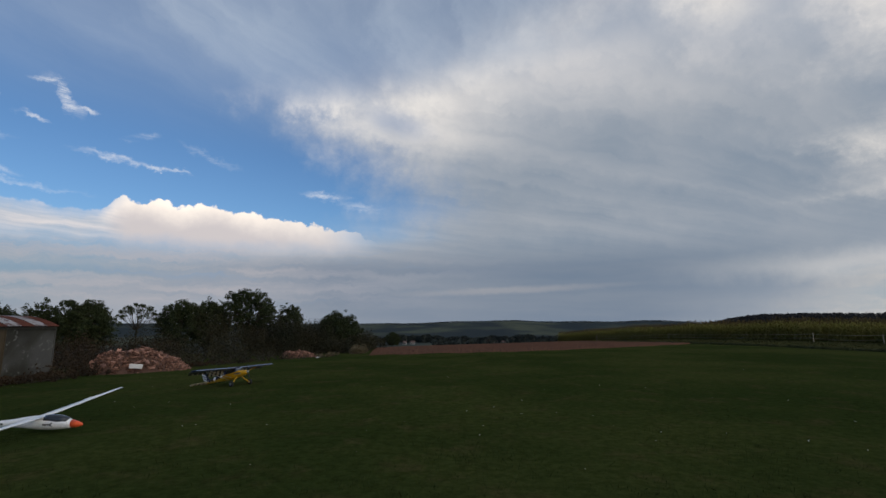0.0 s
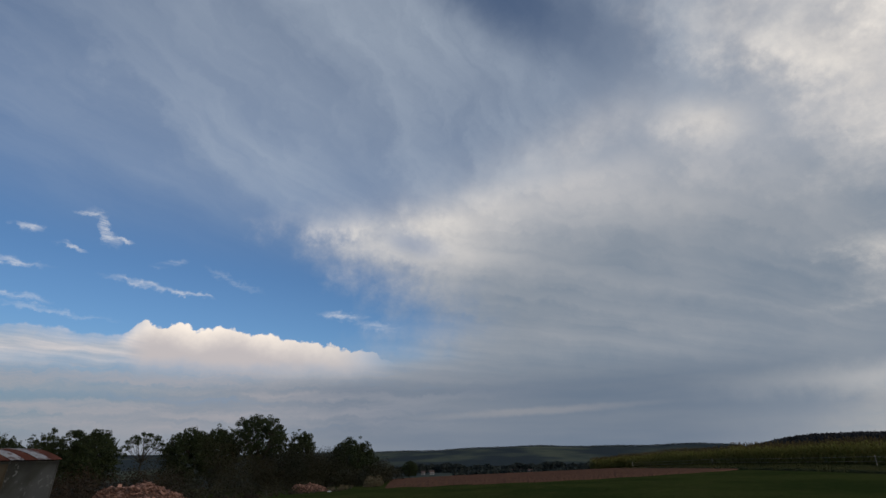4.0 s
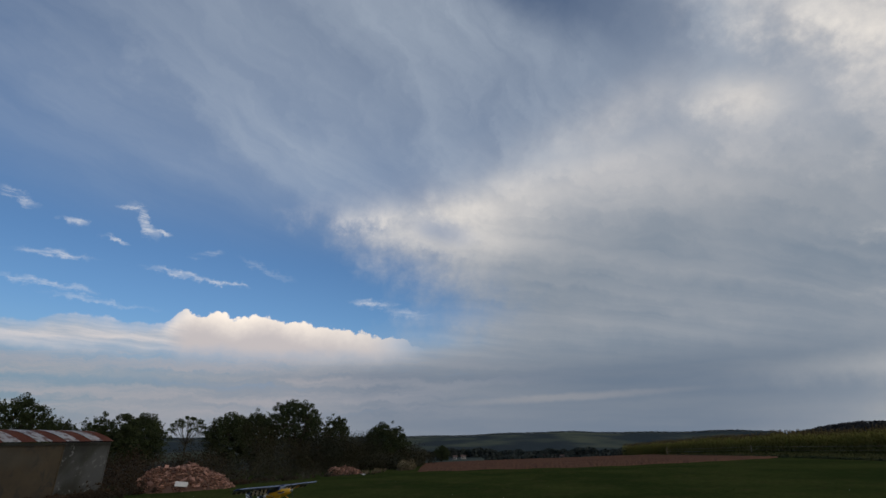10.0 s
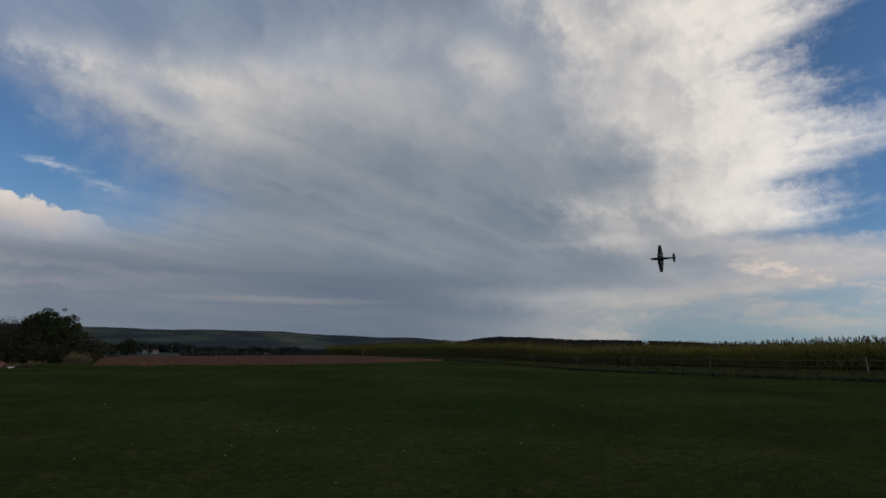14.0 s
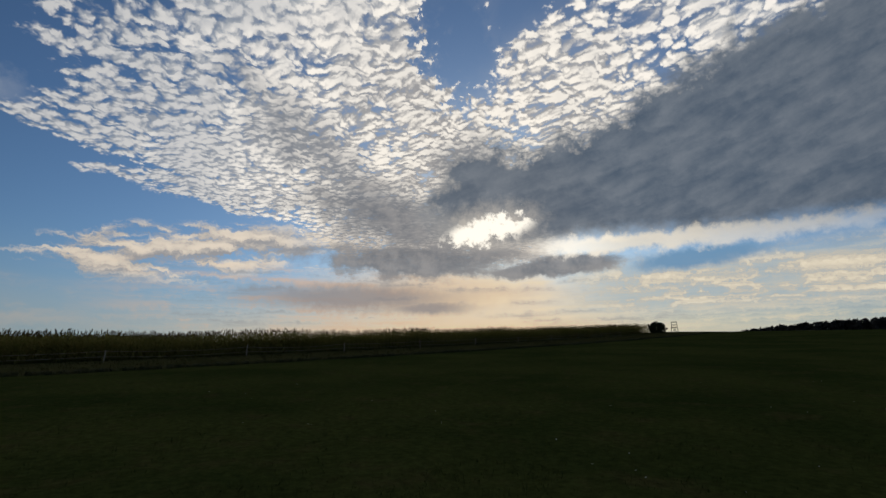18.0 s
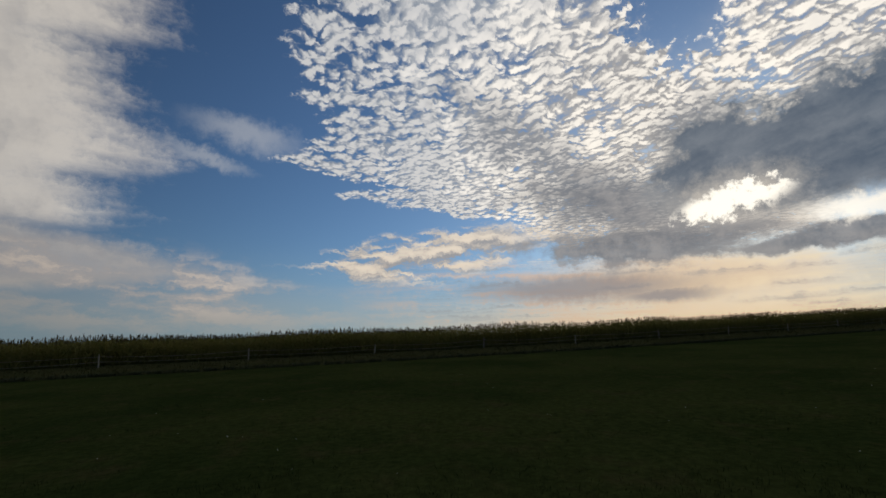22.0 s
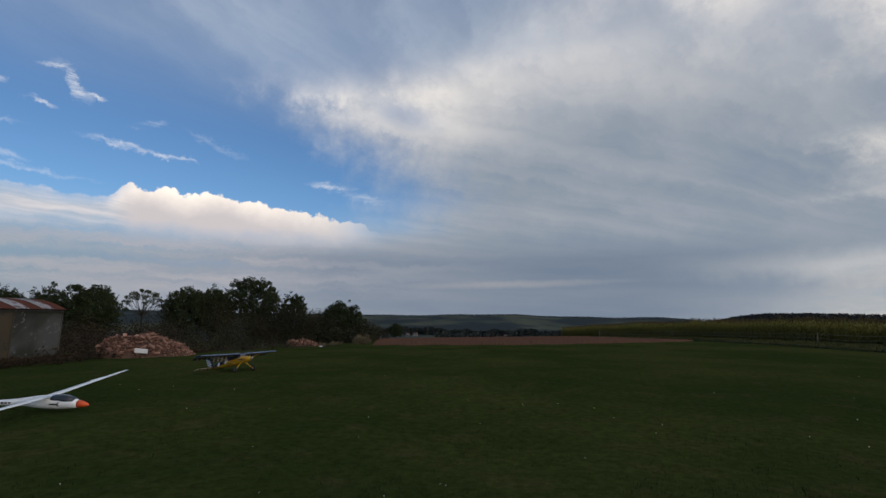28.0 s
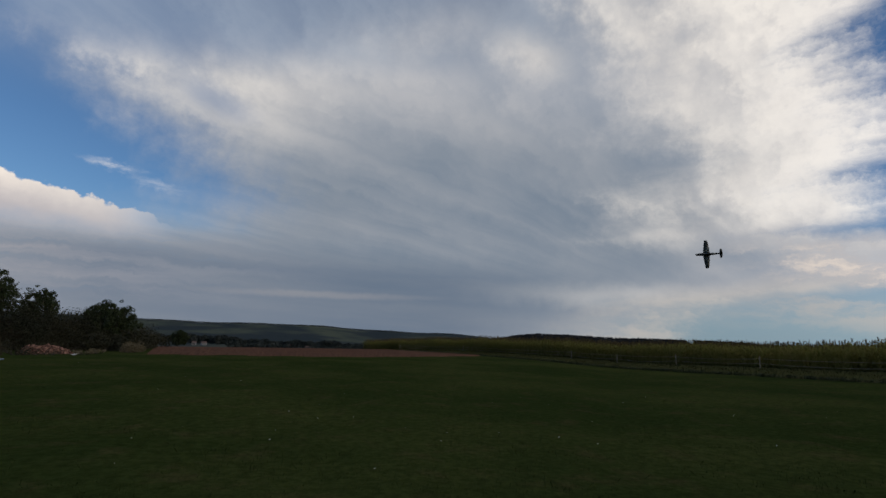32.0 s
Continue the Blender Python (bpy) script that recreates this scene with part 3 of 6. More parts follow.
def grass_material():
    m = bpy.data.materials.new("mown_grass")
    m.use_nodes = True
    t = m.node_tree
    p = t.nodes["Principled BSDF"]
    pos = t.nodes.new("ShaderNodeNewGeometry").outputs["Position"]
    broad = fbm(t, pos, 0.14, 4, 0.6)
    mid = fbm(t, pos, 1.1, 5, 0.65)
    grain = fbm(t, pos, 7, 9, 0.78)
    c = mix_colour(t, broad.step(0.35, 0.65), (0.0215, 0.0320, 0.0090, 1), (0.037, 0.045, 0.0130, 1))
    c = mix_colour(t, mid.step(0.50, 0.72) * 0.55, c, (0.050, 0.041, 0.018, 1))
    k = (grain.step(0.28, 0.72) * 0.75 + 0.62)
    c = mix_colour(t, 1.0, c, combine(t, k, k, k), "MULTIPLY")
    # beyond the airfield: woods and meadows, the woods' bluish tint painting distance haze
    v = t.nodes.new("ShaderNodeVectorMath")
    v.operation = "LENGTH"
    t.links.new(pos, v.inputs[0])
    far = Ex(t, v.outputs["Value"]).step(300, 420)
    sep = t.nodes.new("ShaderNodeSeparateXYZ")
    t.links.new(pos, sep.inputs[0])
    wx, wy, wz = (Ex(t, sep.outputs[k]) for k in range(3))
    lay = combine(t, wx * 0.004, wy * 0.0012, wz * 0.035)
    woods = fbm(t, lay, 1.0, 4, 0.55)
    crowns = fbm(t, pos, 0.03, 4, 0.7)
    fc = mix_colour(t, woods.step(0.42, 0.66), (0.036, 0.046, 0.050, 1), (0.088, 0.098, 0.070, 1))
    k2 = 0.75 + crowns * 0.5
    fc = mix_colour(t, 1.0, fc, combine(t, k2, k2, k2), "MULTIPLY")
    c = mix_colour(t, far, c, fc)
    t.links.new(c, p.inputs["Base Color"])
    p.inputs["Roughness"].default_value = 0.9
    p.inputs["Specular IOR Level"].default_value = 0.0
    b = t.nodes.new("ShaderNodeBump")
    b.inputs["Strength"].default_value, b.inputs["Distance"].default_value = 0.5, 0.04
    t.links.new((grain + mid).sock, b.inputs["Height"])
    t.links.new(b.outputs[0], p.inputs["Normal"])
    return m


M_GRASS = grass_material()


def build_ground():
    radii = np.concatenate([[0.0], np.geomspace(1.5, 4600, 150)])
    step = 1.0
    n = int(360 / step)
    verts = [(0, 0, gz(0, 0))]
    for r in radii[1:]:
        a = np.radians(np.arange(n) * step)
        x, y = r * np.sin(a), r * np.cos(a)
        z = land(x, y) + (0.02 * np.sin(x * 1.7 + y * 0.6) * np.sin(y * 1.1) if r < 200 else 0)
        verts.extend(zip(x, y, z))
    faces = [(0, 1 + (i + 1) % n, 1 + i) for i in range(n)]
    for k in range(len(radii) - 2):
        b0, b1 = 1 + k * n, 1 + (k + 1) * n
        faces.extend((b0 + i, b0 + (i + 1) % n, b1 + (i + 1) % n, b1 + i) for i in range(n))
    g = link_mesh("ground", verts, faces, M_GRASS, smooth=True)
    tagged(g, "dark green mown grass airfield sloping into a valley", "ground", kind="structure")


def patch(name, rim_a, rim_b, cols, rows, mat, lift, label, rough=0.0):
    """A strip of land between two plan lines, laid over the ground."""
    pa, pb = np.array(rim_a, float), np.array(rim_b, float)
    ta = np.linspace(0, 1, cols + 1)
    def along(p):
        k = np.linspace(0, 1, len(p))
        return np.stack([np.interp(ta, k, p[:, 0]), np.interp(ta, k, p[:, 1])], 1)
    a, b = along(pa), along(pb)
    verts = []
    for j in range(rows + 1):
        w = j / rows
        q = a * (1 - w) + b * w
        edge = 0.0 if j in (0, rows) else 1.0
        z = land(q[:, 0], q[:, 1]) + lift * edge - (1 - edge) * 0.03
        z = z + edge * rough * (np.random.rand(cols + 1) - 0.3)
        verts.extend(zip(q[:, 0], q[:, 1], z))
    faces = [(j * (cols + 1) + i, j * (cols + 1) + i + 1, (j + 1) * (cols + 1) + i + 1, (j + 1) * (cols + 1) + i) for j in range(rows) for i in range(cols)]
    return tagged(link_mesh(name, verts, faces, mat), label, "ground", kind="structure")


build_ground()
patch("ploughed_field", [at(-8.6, 35.5), at(-1, 36), at(7, 36.5), at(14, 39.5), at(20, 44), at(27, 55)], [at(-7.2, 185), at(-2, 190), at(5, 190), at(12, 150), at(18, 104), at(27, 71)],
      160, 90, M_EARTH, 0.06, "bare reddish-brown ploughed field at the end of the grass", 0.07)

# ---------------------------------------------------------------- maize
def strip_leaf(base, heading, length, rise, droop, width, segs=3):
    """A curved blade: vertices and faces."""
    vs, fs = [], []
    hx, hy = math.cos(heading), math.sin(heading)
    px, py = -hy, hx
    for i in range(segs + 1):
        t = i / segs
        r = length * t
        z = base[2] + rise * math.sin(min(1.0, t * 1.4) * math.pi / 2) - droop * t * t
        w = width * (1 - t) ** 0.6 * (0.6 + 0.8 * t if t < 0.5 else 1.0) * 0.5
        cx, cy = base[0] + hx * r, base[1] + hy * r
        vs += [(cx - px * w, cy - py * w, z), (cx + px * w, cy + py * w, z)]
    fs = [(2 * i, 2 * i + 1, 2 * i + 3, 2 * i + 2) for i in range(segs)]
    return vs, fs


def maize_plant(rng):
    vs, fs = [], []
    h = rng.uniform(1.72, 2.0)
    for i in range(3):
        a0, a1 = i * 2.094, (i + 1) * 2.094
        b = len(vs)
        vs += [(0.014 * math.cos(a0), 0.014 * math.sin(a0), -0.05), (0.014 * math.cos(a1), 0.014 * math.sin(a1), -0.05),
               (0.006 * math.cos(a1), 0.006 * math.sin(a1), h), (0.006 * math.cos(a0), 0.006 * math.sin(a0), h)]
        fs.append((b, b + 1, b + 2, b + 3))
    turn = rng.uniform(0, math.pi)
    for k in range(9):
        z = 0.25 + k * (h - 0.35) / 9
        v, f = strip_leaf((0, 0, z), turn + math.pi * (k % 2) + rng.uniform(-0.5, 0.5), rng.uniform(0.5, 0.78), rng.uniform(0.2, 0.42), rng.uniform(0.2, 0.65), rng.uniform(0.11, 0.15))
        b = len(vs)
        vs += v
        fs += [tuple(i + b for i in q) for q in f]
    tv, tf = [], []
    for k in range(5):
        v, f = strip_leaf((0, 0, h - 0.04), rng.uniform(0, 6.28), 0.03 if k == 0 else rng.uniform(0.06, 0.14), rng.uniform(0.22, 0.34), 0.04, 0.04, 2)
        b = len(tv)
        tv += v
        tf += [tuple(i + b for i in q) for q in f]
    return (np.array(vs), np.array(fs)), (np.array(tv), np.array(tf))


def scatter(name, templates, places, turns, scales, mat, parent=None):
    """Many small copies joined into one mesh."""
    rng = np.random.RandomState(5)
    pick = rng.randint(0, len(templates), len(places))
    allv, allf, n0 = [], [], 0
    for i, (tv, tf) in enumerate(templates):
        idx = np.nonzero(pick == i)[0]
        if not len(idx):
            continue
        c, s = np.cos(turns[idx])[:, None], np.sin(turns[idx])[:, None]
        k = scales[idx][:, None]
        x = (tv[None, :, 0] * c - tv[None, :, 1] * s) * k + places[idx, 0:1]
        y = (tv[None, :, 0] * s + tv[None, :, 1] * c) * k + places[idx, 1:2]
        z = tv[None, :, 2] * k + places[idx, 2:3]
        allv.append(np.stack([x, y, z], 2).reshape(-1, 3))
        f = tf[None] + (np.arange(len(idx)) * len(tv))[:, None, None] + n0
        allf.append(f.reshape(-1, tf.shape[1]))
        n0 += len(idx) * len(tv)
    v, f = np.concatenate(allv), np.concatenate(allf)
    me = bpy.data.meshes.new(name)
    me.vertices.add(len(v))
    me.vertices.foreach_set("co", v.astype(np.float32).ravel())
    k = f.shape[1]
    me.loops.add(len(f) * k)
    me.loops.foreach_set("vertex_index", f.astype(np.int32).ravel())
    me.polygons.add(len(f))
    me.polygons.foreach_set("loop_start", np.arange(0, len(f) * k, k, dtype=np.int32))
    me.polygons.foreach_set("loop_total", np.full(len(f), k, dtype=np.int32))
    me.update(calc_edges=True)
    me.materials.append(mat)
    ob = new(name, me)
    if parent is not None:
        ob.parent = parent
    return ob


FRONT = 43.0


def build_maize():
    rng = np.random.RandomState(3)
    r2 = random.Random(4)
    pairs = [maize_plant(r2) for _ in range(6)]
    pts = []
    # dense rows along the open edge
    for row in range(8):
        u = FRONT + row * 0.75
        s = np.arange(-122 + row * 0.3, 111, 0.20) + rng.uniform(-0.06, 0.06, len(np.arange(-122 + row * 0.3, 111, 0.20)))
        pts.append(np.stack([np.full(len(s), u) + rng.uniform(-0.08, 0.08, len(s)), s], 1))
    # thinner rows behind, for the depth of the field
    for row in range(70):
        u = FRONT + 6.3 + row * 1.4
        s = np.arange(-118 - row * 0.1, 20 + row * 0.2, 0.55 + row * 0.012) + rng.uniform(-0.3, 0.3)
        pts.append(np.stack([np.full(len(s), u), s + rng.uniform(-0.3, 0.3, len(s))], 1))
    p = np.concatenate(pts)
    keep = rng.rand(len(p)) > 0.04
    p = p[keep]
    x, y = p[:, 0] * SA + p[:, 1] * CA, p[:, 0] * CA - p[:, 1] * SA
    z = land(x, y)
    pl = np.stack([x, y, z], 1)
    turns, scales = rng.uniform(0, 6.28, len(p)), rng.uniform(0.88, 1.1, len(p)) * (1 + 0.05 * np.sin(p[:, 1] * 0.35)) * np.interp(p[:, 1], [-60, -25], [1.13, 1.0])
    field = new("maize_field")
    tagged(field, "tall green maize crop with pale tassels along the airfield", "crop", kind="stuff")
    tagged(scatter("leaves", [a for a, b in pairs], pl, turns, scales, M_CORN, field), kind="stuff")
    tagged(scatter("tassels", [b for a, b in pairs], pl, turns, scales, M_TASSEL, field), kind="stuff")
    return len(p)


build_maize()
# ---------------------------------------------------------------- pasture fence
def part(name, bm, mat, parent=None, label="", smooth=False):
    me = bpy.data.meshes.new(name)
    if smooth:
        for f in bm.faces:
            f.smooth = True
    bm.to_mesh(me)
    bm.free()
    me.materials.append(mat)
    ob = new(name, me)
    if parent is not None:
        ob.parent = parent
    if label:
        ob["label"] = label
    return ob


def box(bm, m, sx, sy, sz, bevel=0.0):
    """A box of full sizes sx, sy, sz round the pose m."""
    g = bmesh.ops.create_cube(bm, size=1.0, matrix=m @ Matrix.Diagonal((sx, sy, sz, 1)))
    if bevel:
        es = {e for v in g["verts"] for e in v.link_edges}
        bmesh.ops.bevel(bm, geom=list(es), offset=bevel, segments=2, affect="EDGES", profile=0.7)
    return g["verts"]


def rod(bm, a, b, r0, r1=None, sides=8):
    """A tapered round rod from a to b."""
    a, b = Vector(a), Vector(b)
    r1 = r0 if r1 is None else r1
    d = b - a
    m = Matrix.Translation((a + b) / 2) @ d.to_track_quat("Z", "Y").to_matrix().to_4x4()
    bmesh.ops.create_cone(bm, cap_ends=True, segments=sides, radius1=r0, radius2=r1, depth=d.length, matrix=m)


POST_AZ = [17.6, 25.0, 37.4, 42.3, 48.2, 55.6, 67.9, 81.3, 95.0, 107.8, 118.3, 127.1, 133.6, 138.6, 142.4, 145.4, 147.9, 149.9]


def build_fence():
    fence = new("pasture_fence")
    tagged(fence, "wooden-post pasture fence with two pale tapes before the maize", "fence")
    rng = random.Random(8)
    bm = bmesh.new()
    rod(bm, (0, 0, -0.2), (0, 0, 0.98), 0.036, 0.032, 8)
    first = part("post", bm, M_POST, fence)
    bases = []
    for i, az in enumerate(POST_AZ):
        d = 40 / math.cos(radians(az - 84))
        if az < 36:
            d = min(d, 79 + (25 - az) * 1.2)
        x, y = at(az, d)
        z = gz(x, y)
        ob = first if i == 0 else new("post", first.data)
        ob.parent = fence
        lean = (rng.uniform(-4, 4), rng.uniform(-4, 4))
        ob.matrix_basis = pose(x, y, z, lean[0], lean[1], rng.uniform(0, 180)) @ Matrix.Diagonal((1, 1, rng.uniform(0.92, 1.08), 1))
        bases.append(Vector((x, y, z)))
    for k, h in enumerate((0.48, 0.84)):
        for a, b in zip(bases, bases[1:]):
            bm = bmesh.new()
            sag = rng.uniform(0.05, 0.16)
            n, ring = 8, []
            for j in range(n + 1):
                t = j / n
                p = a.lerp(b, t)
                lift = h - sag * 4 * t * (1 - t)
                ground = gz(p.x, p.y) * 0.5 + p.z * 0.5
                ring.append([bm.verts.new((p.x + dx, p.y + dy, ground + lift + dz)) for dx, dy, dz in ((0, 0, 0.011), (0.004, 0.004, 0), (0, 0, -0.011), (-0.004, -0.004, 0))])
            for r0, r1 in zip(ring, ring[1:]):
                for j in range(4):
                    bm.faces.new((r0[j], r0[(j + 1) % 4], r1[(j + 1) % 4], r1[j]))
            part("tape", bm, M_TAPE, fence)


build_fence()
# ---------------------------------------------------------------- trees and scrub
def leaf_cloud(centres, radii, count, size, rng, squash=0.8):
    """Leaf quads scattered in and on clumps: vertices and faces as arrays."""
    centres, radii = np.asarray(centres), np.asarray(radii)
    pick = rng.choice(len(centres), count, p=radii ** 2 / np.sum(radii ** 2))
    d = rng.normal(size=(count, 3))
    d /= np.linalg.norm(d, axis=1)[:, None]
    r = radii[pick] * rng.uniform(0.25, 1.0, count) ** 0.5 * rng.uniform(0.85, 1.15, count)
    p = centres[pick] + d * r[:, None] * np.array([1, 1, squash])
    a = rng.normal(size=(count, 3))
    a /= np.linalg.norm(a, axis=1)[:, None]
    b = np.cross(a, rng.normal(size=(count, 3)))
    b /= np.linalg.norm(b, axis=1)[:, None] + 1e-9
    s = size * rng.uniform(0.5, 1.3, count)[:, None]
    v = np.stack([p - a * s, p + b * s * 0.5, p + a * s, p - b * s * 0.5], 1).reshape(-1, 3)
    f = np.arange(count * 4).reshape(-1, 4)
    return v, f


def quad_mesh(name, v, f, mat, parent=None):
    return scatter(name, [(v, f)], np.zeros((1, 3)), np.zeros(1), np.ones(1), mat, parent)


def limb(bm, a, b, r0, r1, rng, depth, tips):
    """A branch that forks, collecting the places of its tips."""
    a, b = Vector(a), Vector(b)
    mid = (a + b) / 2 + Vector((rng.uniform(-1, 1), rng.uniform(-1, 1), rng.uniform(-0.5, 0.5))) * (b - a).length * 0.08
    rod(bm, a, mid, r0, (r0 + r1) / 2, 6)
    rod(bm, mid, b, (r0 + r1) / 2, r1, 6)
    tips.append((b, (b - a).length))
    if depth == 0:
        return
    for _ in range(3 if depth > 1 else 2):
        d = (b - a).normalized() + Vector((rng.uniform(-1, 1), rng.uniform(-1, 1), rng.uniform(-0.35, 0.7))) * 0.95
        limb(bm, mid.lerp(b, rng.uniform(0.2, 1)), b + d.normalized() * (b - a).length * rng.uniform(0.5, 0.8), r1, r1 * 0.45, rng, depth - 1, tips)


def crown_clumps(rng, height, width, trunk_frac, thin, shoots):
    """Places and sizes of the leaf clumps of a rounded, uneven crown."""
    cs, rs = [], []
    ph = [rng.uniform(0, 6.28) for _ in range(6)]
    low = min(0.30, trunk_frac)
    zc, hh = height * (0.44 + low * 0.7), height * (0.52 - low * 0.65)
    for _ in range(520):
        q = Vector((rng.gauss(0, 1), rng.gauss(0, 1), rng.gauss(0, 1) + 0.15)).normalized()
        th, fi = math.atan2(q.y, q.x), math.asin(q.z)
        edge = 0.92 + 0.10 * math.sin(3 * th + ph[0]) + 0.09 * math.sin(2 * th + 4 * fi + ph[1]) + 0.07 * math.sin(6 * th - 5 * fi + ph[2]) + 0.05 * math.sin(9 * fi + ph[3])
        r = edge * rng.uniform(0.2, 1.0) ** 0.45
        wide = 0.5 * (1.0 - 0.22 * max(0.0, q.z) ** 2)
        cs.append((q.x * r * width * wide, q.y * r * width * wide, zc + q.z * r * hh))
        rs.append(min(width, height) * rng.uniform(0.032, 0.064) * thin)
    # leafy shoots standing out of the rim
    for _ in range(shoots):
        q = Vector((rng.gauss(0, 1), rng.gauss(0, 1), abs(rng.gauss(0, 1)) + 0.1)).normalized()
        foot = Vector((q.x * width * 0.40, q.y * width * 0.40, zc + q.z * hh * 0.84))
        way = (q + Vector((0, 0, rng.uniform(0.2, 1.2)))).normalized() * height * rng.uniform(0.03, 0.10)
        for k in range(5):
            cs.append(tuple(foot + way * (k / 4)))
            rs.append(height * 0.022 * (1.15 - 0.2 * k))
    return cs, rs


def sparse_tree(name, az, d, height, width, seed, label):
    """Young tree whose bare limbs fan out to a thin flat cap of leaves."""
    rng, nr = random.Random(seed), np.random.RandomState(seed)
    x, y = at(az, d)
    top = tagged(new(name), label, "tree")
    top.matrix_basis = pose(x, y, gz(x, y) - 0.05)
    bm = bmesh.new()
    fork = Vector((0, 0, height * 0.52))
    rod(bm, (0, 0, -0.2), fork, 0.07, 0.05, 8)
    cs, rs = [], []
    for k in range(34):
        a, r = 2.4 * k, (0.15 + 0.85 * (k / 33) ** 0.6) * width / 2
        rise = height * (0.95 - 0.22 * (2 * r / width) ** 2.2)
        tip = Vector((math.cos(a) * r, math.sin(a) * r, rise + rng.uniform(-0.12, 0.08)))
        mid = fork.lerp(tip, 0.5) + Vector((rng.uniform(-0.1, 0.1), rng.uniform(-0.1, 0.1), -0.12))
        rod(bm, fork - Vector((0, 0, 0.12 * rng.random())), mid, 0.022, 0.014, 5)
        rod(bm, mid, tip, 0.014, 0.006, 5)
        for _ in range(5):
            q = tip + Vector((rng.uniform(-1, 1), rng.uniform(-1, 1), rng.uniform(-0.5, 0.3))) * 0.28
            rod(bm, mid.lerp(tip, rng.uniform(0.3, 0.9)), q, 0.007, 0.003, 4)
            cs.append(q[:])
            rs.append(rng.uniform(0.09, 0.17))
    part("trunk", bm, M_BARK, top)
    v, f = leaf_cloud(cs, rs, 4200, 0.05, nr, 0.7)
    quad_mesh("crown", v, f, M_LEAF, top)
    return top


def tree(name, az, d, height, width, leaves, seed, label, leaf_size=0.13, mat=None, trunk_frac=0.3, thin=1.0, flat=0.0, shoots=60):
    rng, nr = random.Random(seed), np.random.RandomState(seed)
    x, y = at(az, d)
    z = gz(x, y)
    top = tagged(new(name), label, "tree")
    top.matrix_basis = pose(x, y, z - 0.05)
    bm, tips = bmesh.new(), []
    fork = Vector((rng.uniform(-0.1, 0.1), rng.uniform(-0.1, 0.1), height * trunk_frac))
    rod(bm, (0, 0, -0.2), fork, height * 0.028, height * 0.02, 8)
    n = 6
    for k in range(n):
        a = 6.283 * k / n + rng.uniform(-0.4, 0.4)
        spread = rng.uniform(0.45, 0.95) * width * 0.34
        rise = height * (1 - trunk_frac) * (rng.uniform(0.35, 0.62) if flat == 0 else 0.5)
        limb(bm, fork, fork + Vector((math.cos(a) * spread, math.sin(a) * spread, rise)), height * 0.014, height * 0.007, rng, 2, tips)
    for v in bm.verts:
        if v.co.z > height * 0.7:
            v.co.z = height * 0.7 + (v.co.z - height * 0.7) * 0.3
    if flat == 0:
        for v in bm.verts:
            r = math.hypot(v.co.x, v.co.y)
            if r > width * 0.28:
                k = (width * 0.28 + (r - width * 0.28) * 0.35) / r
                v.co.x, v.co.y = v.co.x * k, v.co.y * k
            v.co.z = min(v.co.z, height * 0.82)
    part("trunk", bm, M_BARK, top)
    cs, rs = crown_clumps(rng, height, width, trunk_frac, thin, shoots)
    v, f = leaf_cloud(cs, rs, leaves, leaf_size, nr)
    quad_mesh("crown", v, f, mat or M_LEAF, top)
    return top


def thicket(name, spots, leaves, leaf_size, mat, seed, label, category="bush"):
    """Low scrub: mounds of leaves with a few stems, one thing."""
    nr = np.random.RandomState(seed)
    cs, rs = [], []
    bm = bmesh.new()
    for az, d, h, w in spots:
        x, y = at(az, d)
        z = gz(x, y)
        for k in range(10):
            cx, cy = x + nr.uniform(-0.5, 0.5) * w, y + nr.uniform(-0.5, 0.5) * w
            r = nr.uniform(0.22, 0.42) * h
            cz = gz(cx, cy) + nr.uniform(0.1, max(0.15, h - r))
            cs.append((cx, cy, cz))
            rs.append(r * 1.25)
            rod(bm, (x, y, z - 0.1), (cx, cy, cz), 0.02, 0.008, 5)
    top = tagged(new(name), label, category, kind="stuff")
    part("stems", bm, M_BARK, top)
    v, f = leaf_cloud(cs, rs, leaves, leaf_size, nr, 0.9)
    quad_mesh("leaves", v, f, mat, top)
    return top


def top_height(az, d, el):
    """Height over the ground of what reaches the elevation el at that place."""
    x, y = at(az, d)
    return EYE + d * math.tan(radians(el)) - gz(x, y)


